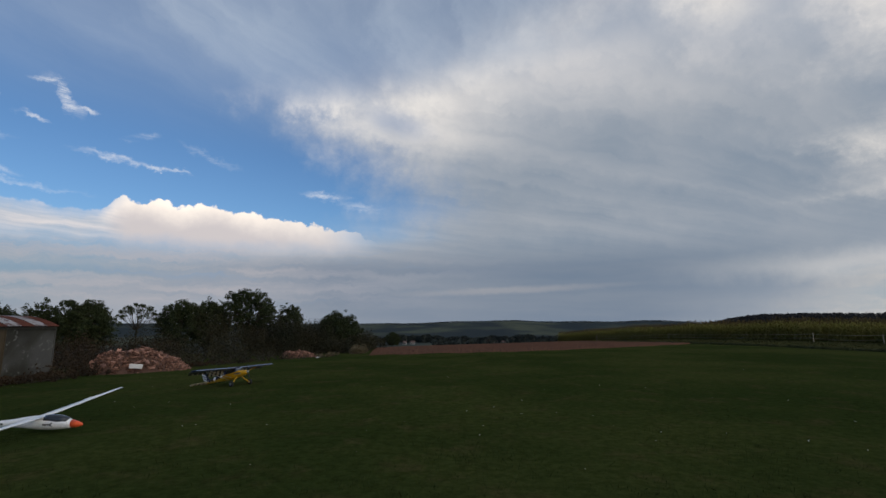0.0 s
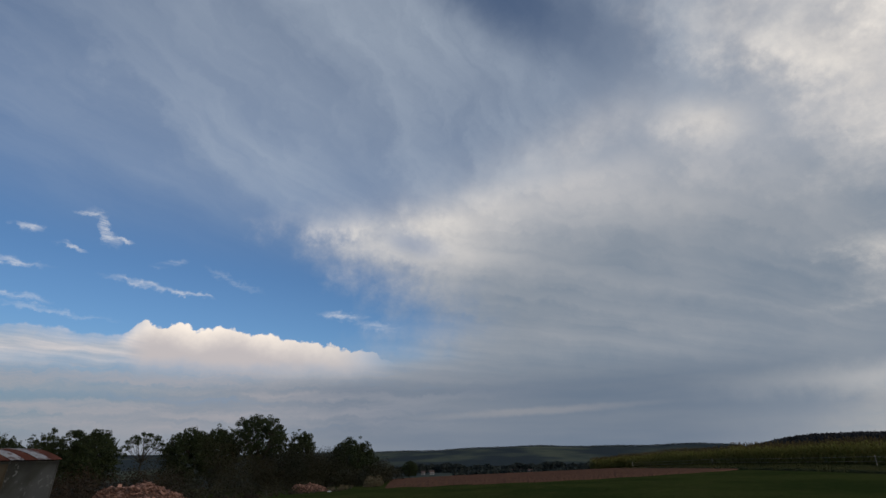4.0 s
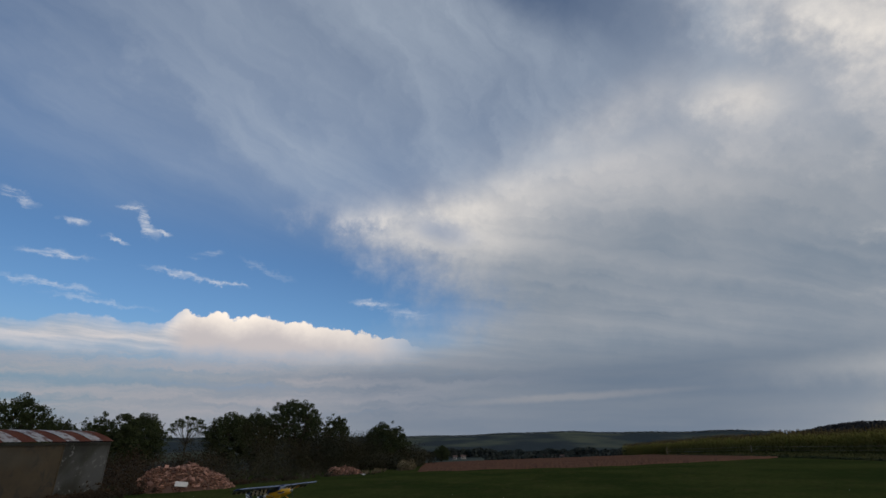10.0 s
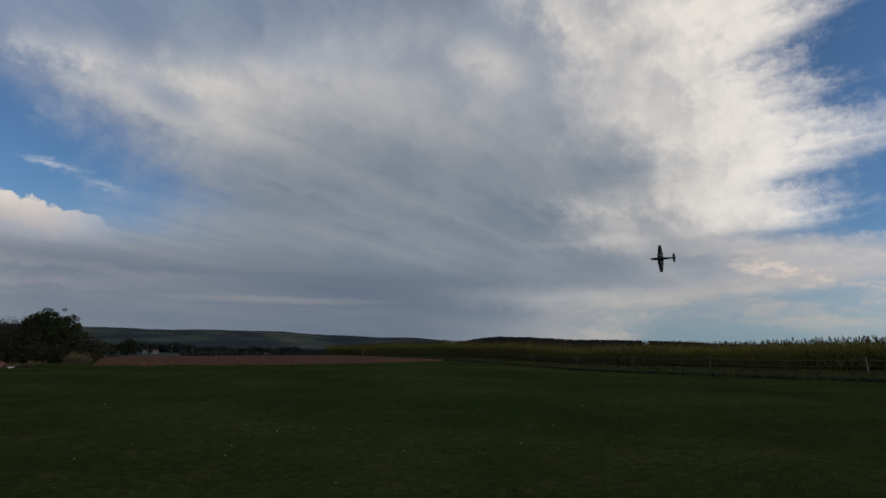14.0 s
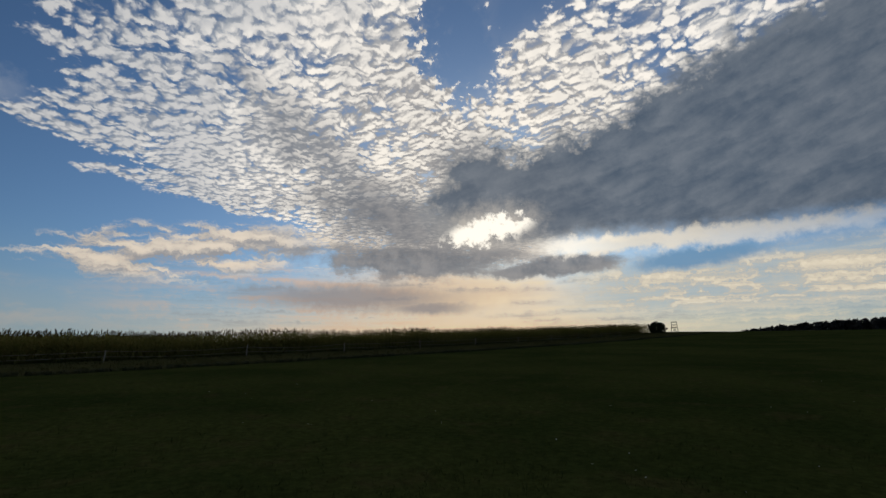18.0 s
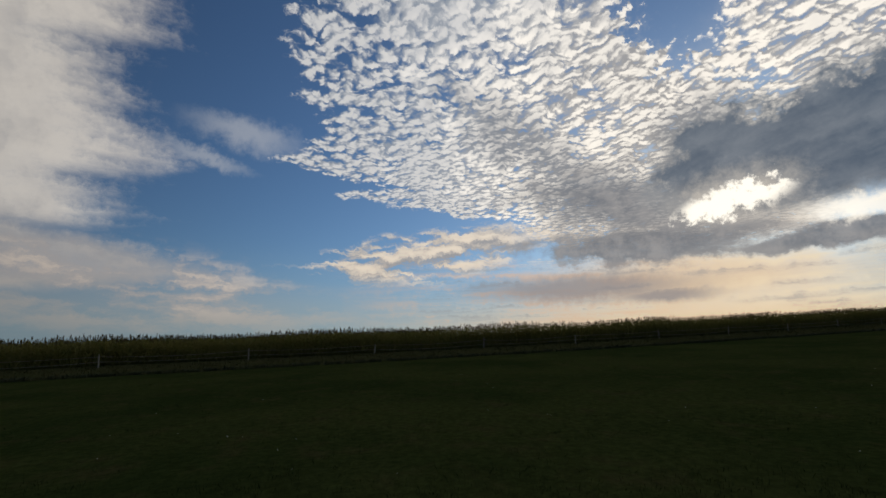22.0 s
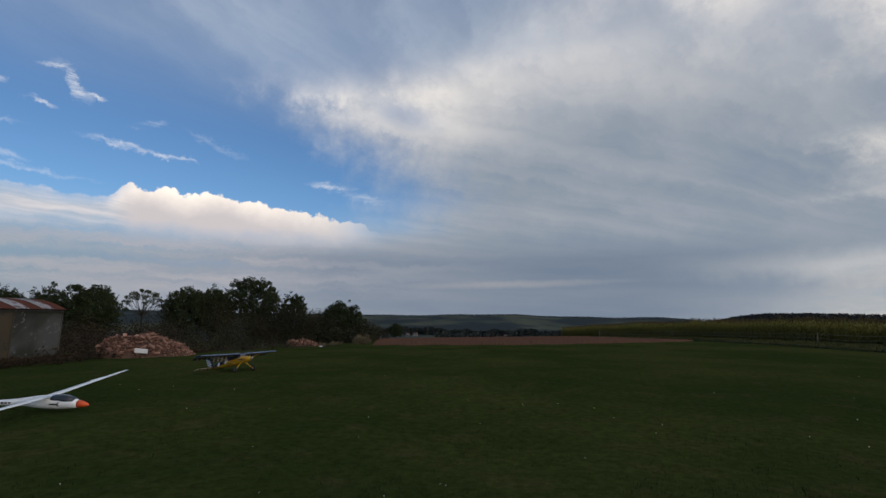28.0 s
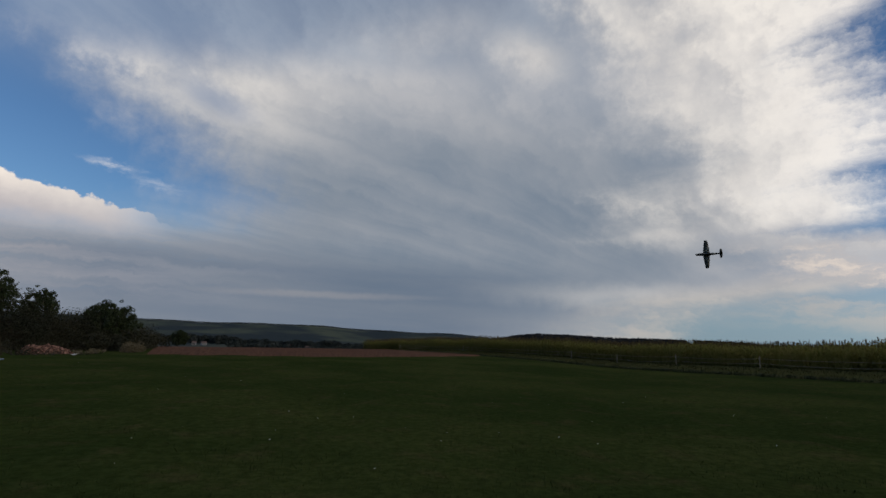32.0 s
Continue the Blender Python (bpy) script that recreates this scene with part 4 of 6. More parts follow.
def build_trees():
    T = [("ash_tree", -46.2, 40, 3.9, 5.6, 5600, "spreading dark green tree behind the metal shed", 0.85, 90),
         ("scrub_tree", -42.8, 44, 2.0, 3.4, 3000, "low dark scrub tree behind the metal shed", 0.9, 60),
         ("scrub_tree", -39.8, 43, 2.35, 2.8, 3000, "low dark scrub tree beside the metal shed", 1.0, 30),
         ("round_tree", -36.7, 42, 2.75, 4.3, 8000, "dense dark round-crowned tree behind the rubble", 1.15, 12),
         ("field_maple", -28.5, 45, 2.85, 4.1, 5400, "broad dark green tree on the scrubby bank", 1.0, 110),
         ("field_maple", -26.0, 46, 2.85, 4.0, 5400, "broad dark green tree on the scrubby bank", 1.0, 110),
         ("oak_tree", -22.1, 45, 4.2, 5.4, 6200, "tallest dark oak on the bank with gaps in its crown", 0.80, 25),
         ("scrub_tree", -17.6, 46, 2.55, 2.9, 3100, "slender dark tree on the bank", 0.95, 50),
         ("round_tree", -12.3, 47, 1.75, 4.6, 6600, "round dark bushy tree at the bank's end", 1.15, 0),
         ("hazel_bush", -5.9, 78, -0.75, 2.6, 2200, "small dark bush at the field corner", 1.1, 20)]
    for i, (name, az, d, el, w, n, label, thin, shoots) in enumerate(T):
        h = top_height(az, d, el)
        tree(name, az, d, h, w, int(n * 6.0), 40 + i, label, 0.058, thin=thin, trunk_frac=0.25 if name == "oak_tree" else 0.12, shoots=shoots)
    sparse_tree("sparse_tree", -32.4, 48, top_height(-32.4, 48, 2.3), 3.3, 51, "sparse flat-topped young tree with open branches")
    thicket("bramble_bank", [(a, d, h, w) for a, d, h, w in
            ((-18.6, 34.0, 0.5, 1.5), (-17.6, 33.8, 0.35, 1.6), (-16.4, 33.6, 0.28, 1.5), (-28.5, 33, 0.8, 2.6), (-26, 31.5, 0.7, 2.6), (-23, 31, 0.6, 2.6), (-20.5, 33, 0.6, 2.6), (-29, 37, 1.5, 3.2), (-26.5, 35, 1.5, 3.2), (-24, 34, 1.2, 3.0), (-21.5, 35, 1.2, 3.2), (-19, 38, 1.0, 3.0), (-17, 41, 0.8, 3.0), (-15, 42, 0.9, 3.0), (-27, 41, 2.6, 3.8), (-23, 41, 2.6, 3.8), (-20, 42, 2.0, 3.8), (-31, 41, 1.9, 3), (-29.5, 43, 2.4, 3.6), (-25, 43, 2.8, 3.6), (-18, 43, 1.7, 3.4), (-15.5, 44, 1.5, 3.4), (-13.5, 45, 1.4, 3.2))] + [(a, d, top_height(a, d, el), 2.8) for a, d, el in ((-19.4, 43, 1.3), (-20.2, 44, 1.6), (-18.9, 44, 1.3), (-15.7, 45, 0.9), (-14.8, 46, 0.8), (-16.6, 44, 1.0), (-13.9, 46, 0.6), (-16.2, 45, 0.8), (-15.2, 45, 0.55), (-14.4, 46, 0.7), (-10.4, 49, 0.0), (-9.4, 52, -0.4), (-30.6, 44, 1.2), (-24.4, 44, 1.9), (-20.3, 44, 1.9))],
            100000, 0.055, M_BRAMBLE, 61, "dark bramble and scrub bank behind the parked model aeroplane")
    thicket("dry_scrub", [(-37.5, 33, 1.3, 2.5), (-36.2, 34, 1.5, 2.6), (-34.2, 42, 1.9, 4.0), (-31, 44, 1.8, 4.0), (-39, 36, 2.2, 2.4), (-33, 43, 1.6, 3.0), (-35.6, 36, 1.6, 2.4), (-14, 47, 1.6, 3), (-16.5, 45, 2.2, 3), (-40.5, 35, 2.4, 3), (-38, 35, 2.0, 3), (-36.8, 37, 2.0, 3), (-32, 38, 1.8, 3), (-30, 37, 1.7, 2.6), (-19.5, 43, 2.4, 2.6), (-35, 31.5, 1.2, 2), (-28.6, 30.5, 0.8, 2), (-38.5, 25, 0.7, 2), (-37.3, 24.8, 0.6, 1.6), (-36.3, 25.2, 0.6, 1.4), (-39.5, 27, 1.0, 2), (-37.5, 28, 1.0, 2), (-36.5, 30, 1.2, 2)],
            26000, 0.055, M_LEAF_DRY, 62, "brownish dry scrub and withered weeds round the rubble")
    thicket("hedge_end", [(-12.5, 44, 1.7, 3.0), (-10.8, 48, 1.9, 3.2), (-9.6, 52, 1.8, 3.2), (-8.6, 58, 1.6, 3.0), (-7.6, 64, 1.5, 3.0), (-11.8, 43, 1.3, 2.5)],
            14000, 0.08, M_BRAMBLE, 63, "dark shrubs tapering along the field edge")
    thicket("weed_strip", [(-47 + 0.9 * i, 20.0 + 0.4 * i, 0.28, 2.0) for i in range(11)] + [(-36 + 1.3 * i, 25.2 + 0.5 * i, 0.22, 1.8) for i in range(12)],
            14000, 0.04, M_LEAF_DRY, 64, "strip of tall withered weeds at the grass edge", "weeds")
    thicket("straw_tuft", [(-9.6, 40, 0.85, 1.3), (-9.9, 41, 0.7, 1.2), (-12.6, 36, 0.35, 1.0), (-13.6, 34.5, 0.3, 1.0)],
            5200, 0.05, M_STRAW, 65, "pale dry grass tufts at the foot of the bank", "grass")
    tree("lone_bush", 153.7, 122, top_height(153.7, 122, 4.05), 4.3, 18000, 71, "round dark bush at the end of the maize", 0.11, thin=1.3, trunk_frac=0.0)


build_trees()


def woods(name, az0, az1, dist, el_fn, seed, label, step_m, leaf, gaps=(), mat=None):
    """A far belt of trees: many clumps joined."""
    nr = np.random.RandomState(seed)
    cs, rs = [], []
    n = int(math.radians(az1 - az0) * dist / step_m)
    for i in range(n):
        az = az0 + (az1 - az0) * (i + nr.uniform(-0.3, 0.3)) / n
        if any(g0 < az < g1 for g0, g1 in gaps):
            continue
        x, y = at(az, dist + nr.uniform(-0.02, 0.02) * dist)
        z0 = gz(x, y)
        z1 = EYE + math.hypot(x, y) * math.tan(radians(el_fn(az))) + nr.uniform(-0.8, 0.8) * step_m * 0.10
        hgt = max(2.0, z1 - z0)
        layers = max(1, int(hgt / step_m) + 1)
        for k in range(layers):
            cs.append((x, y, z0 + hgt * (k + 0.5) / layers))
            rs.append(max(hgt / layers * 0.75, step_m * 0.85))
    v, f = leaf_cloud(cs, rs, len(cs) * 80, leaf, nr, 0.9)
    top = tagged(new(name), label, "woods", kind="stuff")
    quad_mesh("crowns", v, f, mat or M_FARWOOD, top)


RIDGE = lambda a: float(np.interp(a, [27.5, 29, 31.5, 33.7, 37.3, 39.5, 42.3, 45, 49, 54, 60.5], [-0.2, 0.15, 0.70, 0.98, 1.02, 0.97, 0.94, 1.04, 1.12, 1.12, 0.85]))
woods("ridge_wood", 27.5, 60.5, 930, RIDGE, 81, "dark wooded crest with a gap on the far rise", 4, 1.4, gaps=((49.2, 49.9),))
for dd, dl, sd in ((890, -0.12, 84), (850, -0.25, 85), (810, -0.40, 86), (770, -0.55, 87), (730, -0.70, 88)):
    woods("slope_wood", 28.0, 60, dd, lambda a: RIDGE(a) + dl, sd, "dark wooded slope of the far rise", 6, 2.0, gaps=((49.1, 50.0),))
woods("valley_wood", -14, 18, 860, lambda a: -1.45 - 0.12 * math.sin(a * 0.5) - 0.10 * math.sin(a * 1.7 + 1) - 0.06 * math.sin(a * 4.1), 82, "dark trees along the valley floor beyond the ploughed field", 5, 2.0, mat=M_VALLEYWOOD)
woods("valley_wood", -1, 18, 700, lambda a: -2.02 - 0.10 * math.sin(a * 0.8 + 2) - 0.08 * math.sin(a * 2.9), 89, "dark trees along the valley floor beyond the ploughed field", 5, 1.8, mat=M_VALLEYWOOD)
def slope_top(d, over):
    """Elevation just over the ground at a distance, for woods lying on a far slope."""
    return lambda a: math.degrees(math.atan2(gz(*at(a, d)) - EYE, d)) + over


woods("hill_wood", -10, 28, 2760, slope_top(2760, 0.03), 91, "wood along the far hill's crest, distance haze in its colour", 9, 3.5, mat=M_HILLWOOD_HAZED)
woods("far_wood", 162, 186, 260, lambda a: float(np.interp(a, [162, 165, 170, 186], [2.7, 3.0, 3.25, 3.4])), 83, "dark tree line beyond the crest of the field", 2.0, 1.0)


def far_house(az, d, w, turn):
    """A small pale house down in the valley."""
    x, y = at(az, d)
    z = gz(x, y)
    h = tagged(new("valley_house"), "tiny pale house with dark roof among valley trees", "house", "houses in the valley")
    h.matrix_basis = pose(x, y, z, 0, 0, turn)
    drop = 1.0
    bm = bmesh.new()
    box(bm, pose(0, 0, 1.6 - drop / 2), w, 7, 3.2 + drop)
    part("wall", bm, M_PLASTER, h)
    bm = bmesh.new()
    a = [bm.verts.new((sx * (w / 2 + 0.4), sy * 3.9, 3.2)) for sx, sy in ((-1, -1), (1, -1), (1, 1), (-1, 1))]
    b = [bm.verts.new((sx * (w / 2 + 0.4), 0, 5.6)) for sx in (-1, 1)]
    for f in ((a[0], a[1], b[1], b[0]), (a[2], a[3], b[0], b[1]), (a[1], a[2], b[1]), (a[3], a[0], b[0]), (a[3], a[2], a[1], a[0])):
        bm.faces.new(f)
    part("roof", bm, M_ROOF, h)
    for k in range(3):
        bm = bmesh.new()
        box(bm, pose((k - 1) * w * 0.3, -3.52, 1.7), 1.1, 0.08, 1.3)
        part("window", bm, M_DARKPANE, h)


M_PLASTER = material("pale_plaster", (0.25, 0.24, 0.23), (0.21, 0.20, 0.19), 0.8, 0.9, 0, 0.1)
M_ROOF = material("dark_roof_tiles", (0.10, 0.06, 0.05), (0.07, 0.05, 0.045), 2.0, 0.9, 0, 0.1)
M_DARKPANE = material("far_window_pane", (0.03, 0.03, 0.035), (0.04, 0.04, 0.045), 2.0, 0.2, 0, 0.0)
for k, (az, d, w, turn) in enumerate(((-3.6, 800, 7, 12), (-4.5, 790, 5, -8), (6.2, 800, 6, 5), (7.1, 795, 7, 20), (5.3, 805, 5, -15), (10.6, 800, 6, 8))):
    far_house(az, d, w, turn - az)
# ---------------------------------------------------------------- things on the grass
M_WHITE = material("white_gelcoat", (0.74, 0.75, 0.76), (0.68, 0.69, 0.70), 3, 0.3, 0, 0.0, spec=0.5)
M_ORANGE = material("orange_paint", (0.75, 0.11, 0.03), (0.68, 0.09, 0.03), 4, 0.35, 0, 0.0)
M_GLASS_DARK = material("dark_canopy", (0.03, 0.035, 0.04), (0.02, 0.022, 0.026), 2, 0.08, 0, 0.0, spec=0.6)
M_YELLOW = material("yellow_paint", (0.54, 0.30, 0.018), (0.47, 0.25, 0.016), 4, 0.35, 0, 0.0)
M_BLUE = material("blue_paint", (0.008, 0.014, 0.055), (0.006, 0.010, 0.04), 4, 0.35, 0, 0.0)
M_SKYBLUE = material("pale_blue_gloss", (0.20, 0.26, 0.36), (0.16, 0.21, 0.30), 5, 0.15, 0, 0.0, spec=0.6)
M_CREAM = material("cream_paint", (0.40, 0.36, 0.27), (0.34, 0.30, 0.22), 5, 0.5, 0, 0.0)
M_BLACK = material("black_paint", (0.012, 0.012, 0.013), (0.02, 0.02, 0.02), 5, 0.5, 0, 0.0)
M_RUBBER = material("black_rubber", (0.02, 0.02, 0.02), (0.03, 0.03, 0.03), 9, 0.8, 0, 0.1)
M_STEEL = material("bright_metal", (0.5, 0.5, 0.5), (0.42, 0.42, 0.42), 6, 0.35, 0.9, 0.0)
M_WOODPROP = material("wooden_propeller", (0.28, 0.15, 0.06), (0.2, 0.1, 0.04), 20, 0.4, 0, 0.0)
M_TAN = material("tan_sheet_metal", (0.072, 0.053, 0.030), (0.050, 0.038, 0.023), 1.2, 0.7, 0.1, 0.2, 30, third=(0.07, 0.065, 0.05))
M_GREYGREEN = material("grey_green_sheet_metal", (0.035, 0.034, 0.025), (0.025, 0.024, 0.018), 1.4, 0.65, 0.1, 0.2, 30, third=(0.085, 0.085, 0.08))


def add_scuffs(m, colour, scale, lo, hi):
    """Small pale scrapes over a painted sheet."""
    t = m.node_tree
    p = t.nodes["Principled BSDF"]
    link = p.inputs["Base Color"].links[0]
    pos = t.nodes.new("ShaderNodeNewGeometry").outputs["Position"]
    n = fbm(t, pos, scale, 4.0, 0.6, 0.4) * 0.8 + fbm(t, pos, scale * 0.2, 2.0, 0.5) * 0.4
    c = mix_colour(t, n.step(lo, hi) * 0.8, link.from_socket, (*colour, 1))
    t.links.new(c, p.inputs["Base Color"])


add_scuffs(M_GREYGREEN, (0.16, 0.16, 0.15), 5.0, 0.68, 0.74)
add_scuffs(M_TAN, (0.03, 0.028, 0.022), 2.2, 0.60, 0.72)
M_RUST = material("rusty_roof_sheet", (0.160, 0.042, 0.023), (0.21, 0.066, 0.036), 2.2, 0.85, 0.0, 0.3, 25, third=(0.15, 0.05, 0.03))
M_ZINC = material("galvanised_roof_sheet", (0.66, 0.64, 0.63), (0.52, 0.49, 0.48), 2.0, 0.5, 0.3, 0.2, 25, third=(0.34, 0.22, 0.16))
add_scuffs(M_ZINC, (0.16, 0.06, 0.035), 3.0, 0.60, 0.68)
M_RUBBLE = material("pink_rubble_stone", (0.25, 0.135, 0.10), (0.15, 0.078, 0.058), 5, 0.95, 0, 0.5, 40, per_piece=1.5)
M_CHIP = island_material("rubble_chippings", (0.06, 0.030, 0.022), (0.30, 0.165, 0.12), 0.95, spec=0.0)
M_RUBBLE_EARTH = material("rubble_earth", (0.10, 0.054, 0.038), (0.065, 0.036, 0.026), 3, 0.95, 0, 0.6, 20)
M_SLAB = material("white_board", (0.52, 0.51, 0.49), (0.42, 0.41, 0.40), 6, 0.7, 0, 0.1)
M_TIMBER = material("dark_timber", (0.06, 0.045, 0.03), (0.035, 0.028, 0.02), 5, 0.85, 0, 0.3)
M_OLIVE = material("olive_drab_paint", (0.040, 0.042, 0.030), (0.030, 0.031, 0.024), 5, 0.6, 0, 0.0)
M_VERGE = material("rough_verge", (0.036, 0.042, 0.015), (0.052, 0.047, 0.021), 0.9, 0.95, 0, 0.6, 14, spec=0.0)
M_BLADE = island_material("grass_blades", (0.023, 0.034, 0.010), (0.040, 0.047, 0.015), 0.9, spec=0.0)
M_BLADE_DRY = island_material("verge_blades", (0.034, 0.042, 0.013), (0.068, 0.060, 0.025), 0.9, spec=0.0)
M_CLOVER = material("clover_flower", (0.7, 0.69, 0.66), (0.6, 0.6, 0.56), 30, 0.8, 0, 0.0)


def loft(bm, stations, sides=16, cap=True):
    """A skin through oval rings: stations of (x, centre z, half width, half height)."""
    rings = []
    for x, cz, w, h in stations:
        rings.append([bm.verts.new((x, w * math.cos(2 * math.pi * k / sides), cz + h * math.sin(2 * math.pi * k / sides))) for k in range(sides)])
    for r0, r1 in zip(rings, rings[1:]):
        for k in range(sides):
            bm.faces.new((r0[k], r0[(k + 1) % sides], r1[(k + 1) % sides], r1[k]))
    if cap:
        bm.faces.new(rings[0])
        bm.faces.new(list(reversed(rings[-1])))
    bmesh.ops.recalc_face_normals(bm, faces=bm.faces[:])


def aerofoil(bm, root, tip, root_chord, tip_chord, thick, n=6, cut=None, side="y"):
    """A panel of wing from root to tip (leading edges), chord towards -x."""
    prof = [(0, 0), (0.04, 0.45), (0.15, 0.85), (0.35, 1.0), (0.65, 0.65), (1.0, 0.04), (0.65, -0.25), (0.35, -0.4), (0.12, -0.42)]
    root, tip = Vector(root), Vector(tip)
    rings = []
    for i in range(n + 1):
        t = i / n
        p = root.lerp(tip, t)
        c = root_chord * (1 - t) + tip_chord * t
        if t > 0.97:
            c *= 0.85
        up = Vector((0, 0, 1)) if side == "y" else Vector((0, 1, 0))
        rings.append([bm.verts.new(p + Vector((-a * c, 0, 0)) + up * (b * thick * c)) for a, b in prof])
    m = len(prof)
    for r0, r1 in zip(rings, rings[1:]):
        for k in range(m):
            bm.faces.new((r0[k], r0[(k + 1) % m], r1[(k + 1) % m], r1[k]))
    bm.faces.new(rings[0])
    bm.faces.new(list(reversed(rings[-1])))
    bmesh.ops.recalc_face_normals(bm, faces=bm.faces[:])


def wheel(parent, x, y, r, w, mat=None):
    bm = bmesh.new()
    bmesh.ops.create_cone(bm, cap_ends=True, segments=20, radius1=r, radius2=r, depth=w, matrix=pose(x, y, r, 90, 0, 0))
    bmesh.ops.bevel(bm, geom=bm.edges[:], offset=w * 0.25, segments=2, affect="EDGES")
    wh = part("wheel", bm, M_RUBBER, parent, "black rubber wheel", True)
    bm = bmesh.new()
    bmesh.ops.create_cone(bm, cap_ends=True, segments=14, radius1=r * 0.45, radius2=r * 0.45, depth=w * 1.1, matrix=pose(x, y, r, 90, 0, 0))
    part("rim", bm, M_STEEL, wh)
    return wh


def build_glider():
    """White scale sailplane resting on its belly, one wing tip down."""
    g = tagged(new("model_glider"), "white model sailplane with orange nose resting on the grass", "model aircraft")
    x, y = -6.76, 8.40
    g.matrix_basis = pose(x, y, gz(x, y) + 0.02, 4.2, 0, 2.5)
    fus = bmesh.new()
    loft(fus, [(0.50, 0.115, 0.064, 0.064), (0.40, 0.125, 0.088, 0.09), (0.2, 0.135, 0.10, 0.115), (0.0, 0.14, 0.10, 0.12), (-0.2, 0.14, 0.08, 0.10),
               (-0.5, 0.13, 0.05, 0.06), (-0.9, 0.11, 0.035, 0.042), (-1.3, 0.095, 0.026, 0.032), (-1.42, 0.09, 0.02, 0.03)])
    body = part("fuselage", fus, M_WHITE, g, "", True)
    bm = bmesh.new()
    loft(bm, [(0.67, 0.10, 0.006, 0.006), (0.65, 0.102, 0.024, 0.024), (0.59, 0.108, 0.045, 0.046), (0.495, 0.115, 0.067, 0.068)])
    part("nose_cone", bm, M_ORANGE, g, "bright orange nose cone", True)
    bm = bmesh.new()
    loft(bm, [(0.475, 0.155, 0.03, 0.016), (0.42, 0.172, 0.072, 0.050), (0.30, 0.192, 0.094, 0.070), (0.14, 0.202, 0.094, 0.070), (0.075, 0.20, 0.090, 0.064), (0.06, 0.195, 0.06, 0.04)])
    part("canopy", bm, M_GLASS_DARK, g, "dark tinted canopy", True)
    for sgn, nm in ((1, "wing"), (-1, "wing")):
        bm = bmesh.new()
        aerofoil(bm, (0.07, 0.05 * sgn, 0.235), (0.04, 2.10 * sgn, 0.295), 0.175, 0.075, 0.11, 8)
        w = part(nm, bm, M_WHITE, g, "", True)
        bm = bmesh.new()
        box(bm, pose(-0.028, 1.45 * sgn, 0.279, 0, 0, -2.2 * sgn), 0.032, 0.8, 0.005, 0.002)
        part("aileron", bm, M_WHITE, w)
    bm = bmesh.new()
    aerofoil(bm, (-1.20, 0, 0.10), (-1.30, 0, 0.38), 0.24, 0.15, 0.09, 4, side="z")
    part("fin", bm, M_WHITE, g, "", True)
    for sgn in (1, -1):
        bm = bmesh.new()
        aerofoil(bm, (-1.22, 0.0, 0.13), (-1.26, 0.42 * sgn, 0.135), 0.15, 0.09, 0.08, 3)
        part("tailplane", bm, M_WHITE, g, "", True)
    # swoosh mark and unreadable lettering on the side
    for sgn in (1, -1):
        bm = bmesh.new()
        for k in range(7):
            a = radians(110 + k * 23)
            box(bm, pose(0.24 + 0.035 * math.cos(a), -0.101 * sgn, 0.125 + 0.028 * math.sin(a)), 0.014, 0.006, 0.013)
        part("emblem", bm, M_BLACK, body, "dark curved emblem")
        bm = bmesh.new()
        for k in range(4):
            box(bm, pose(0.20 - 0.035 * k, -0.102 * sgn, 0.125), 0.026, 0.006, 0.026)
        part("lettering", bm, M_BLACK, body, "dark bars of small lettering")
        for k in range(5):
            bm = bmesh.new()
            box(bm, pose(-0.62 - 0.06 * k, -0.044 * sgn, 0.125), 0.035, 0.012, 0.03)
            part("registration_bar", bm, M_BLACK, body)


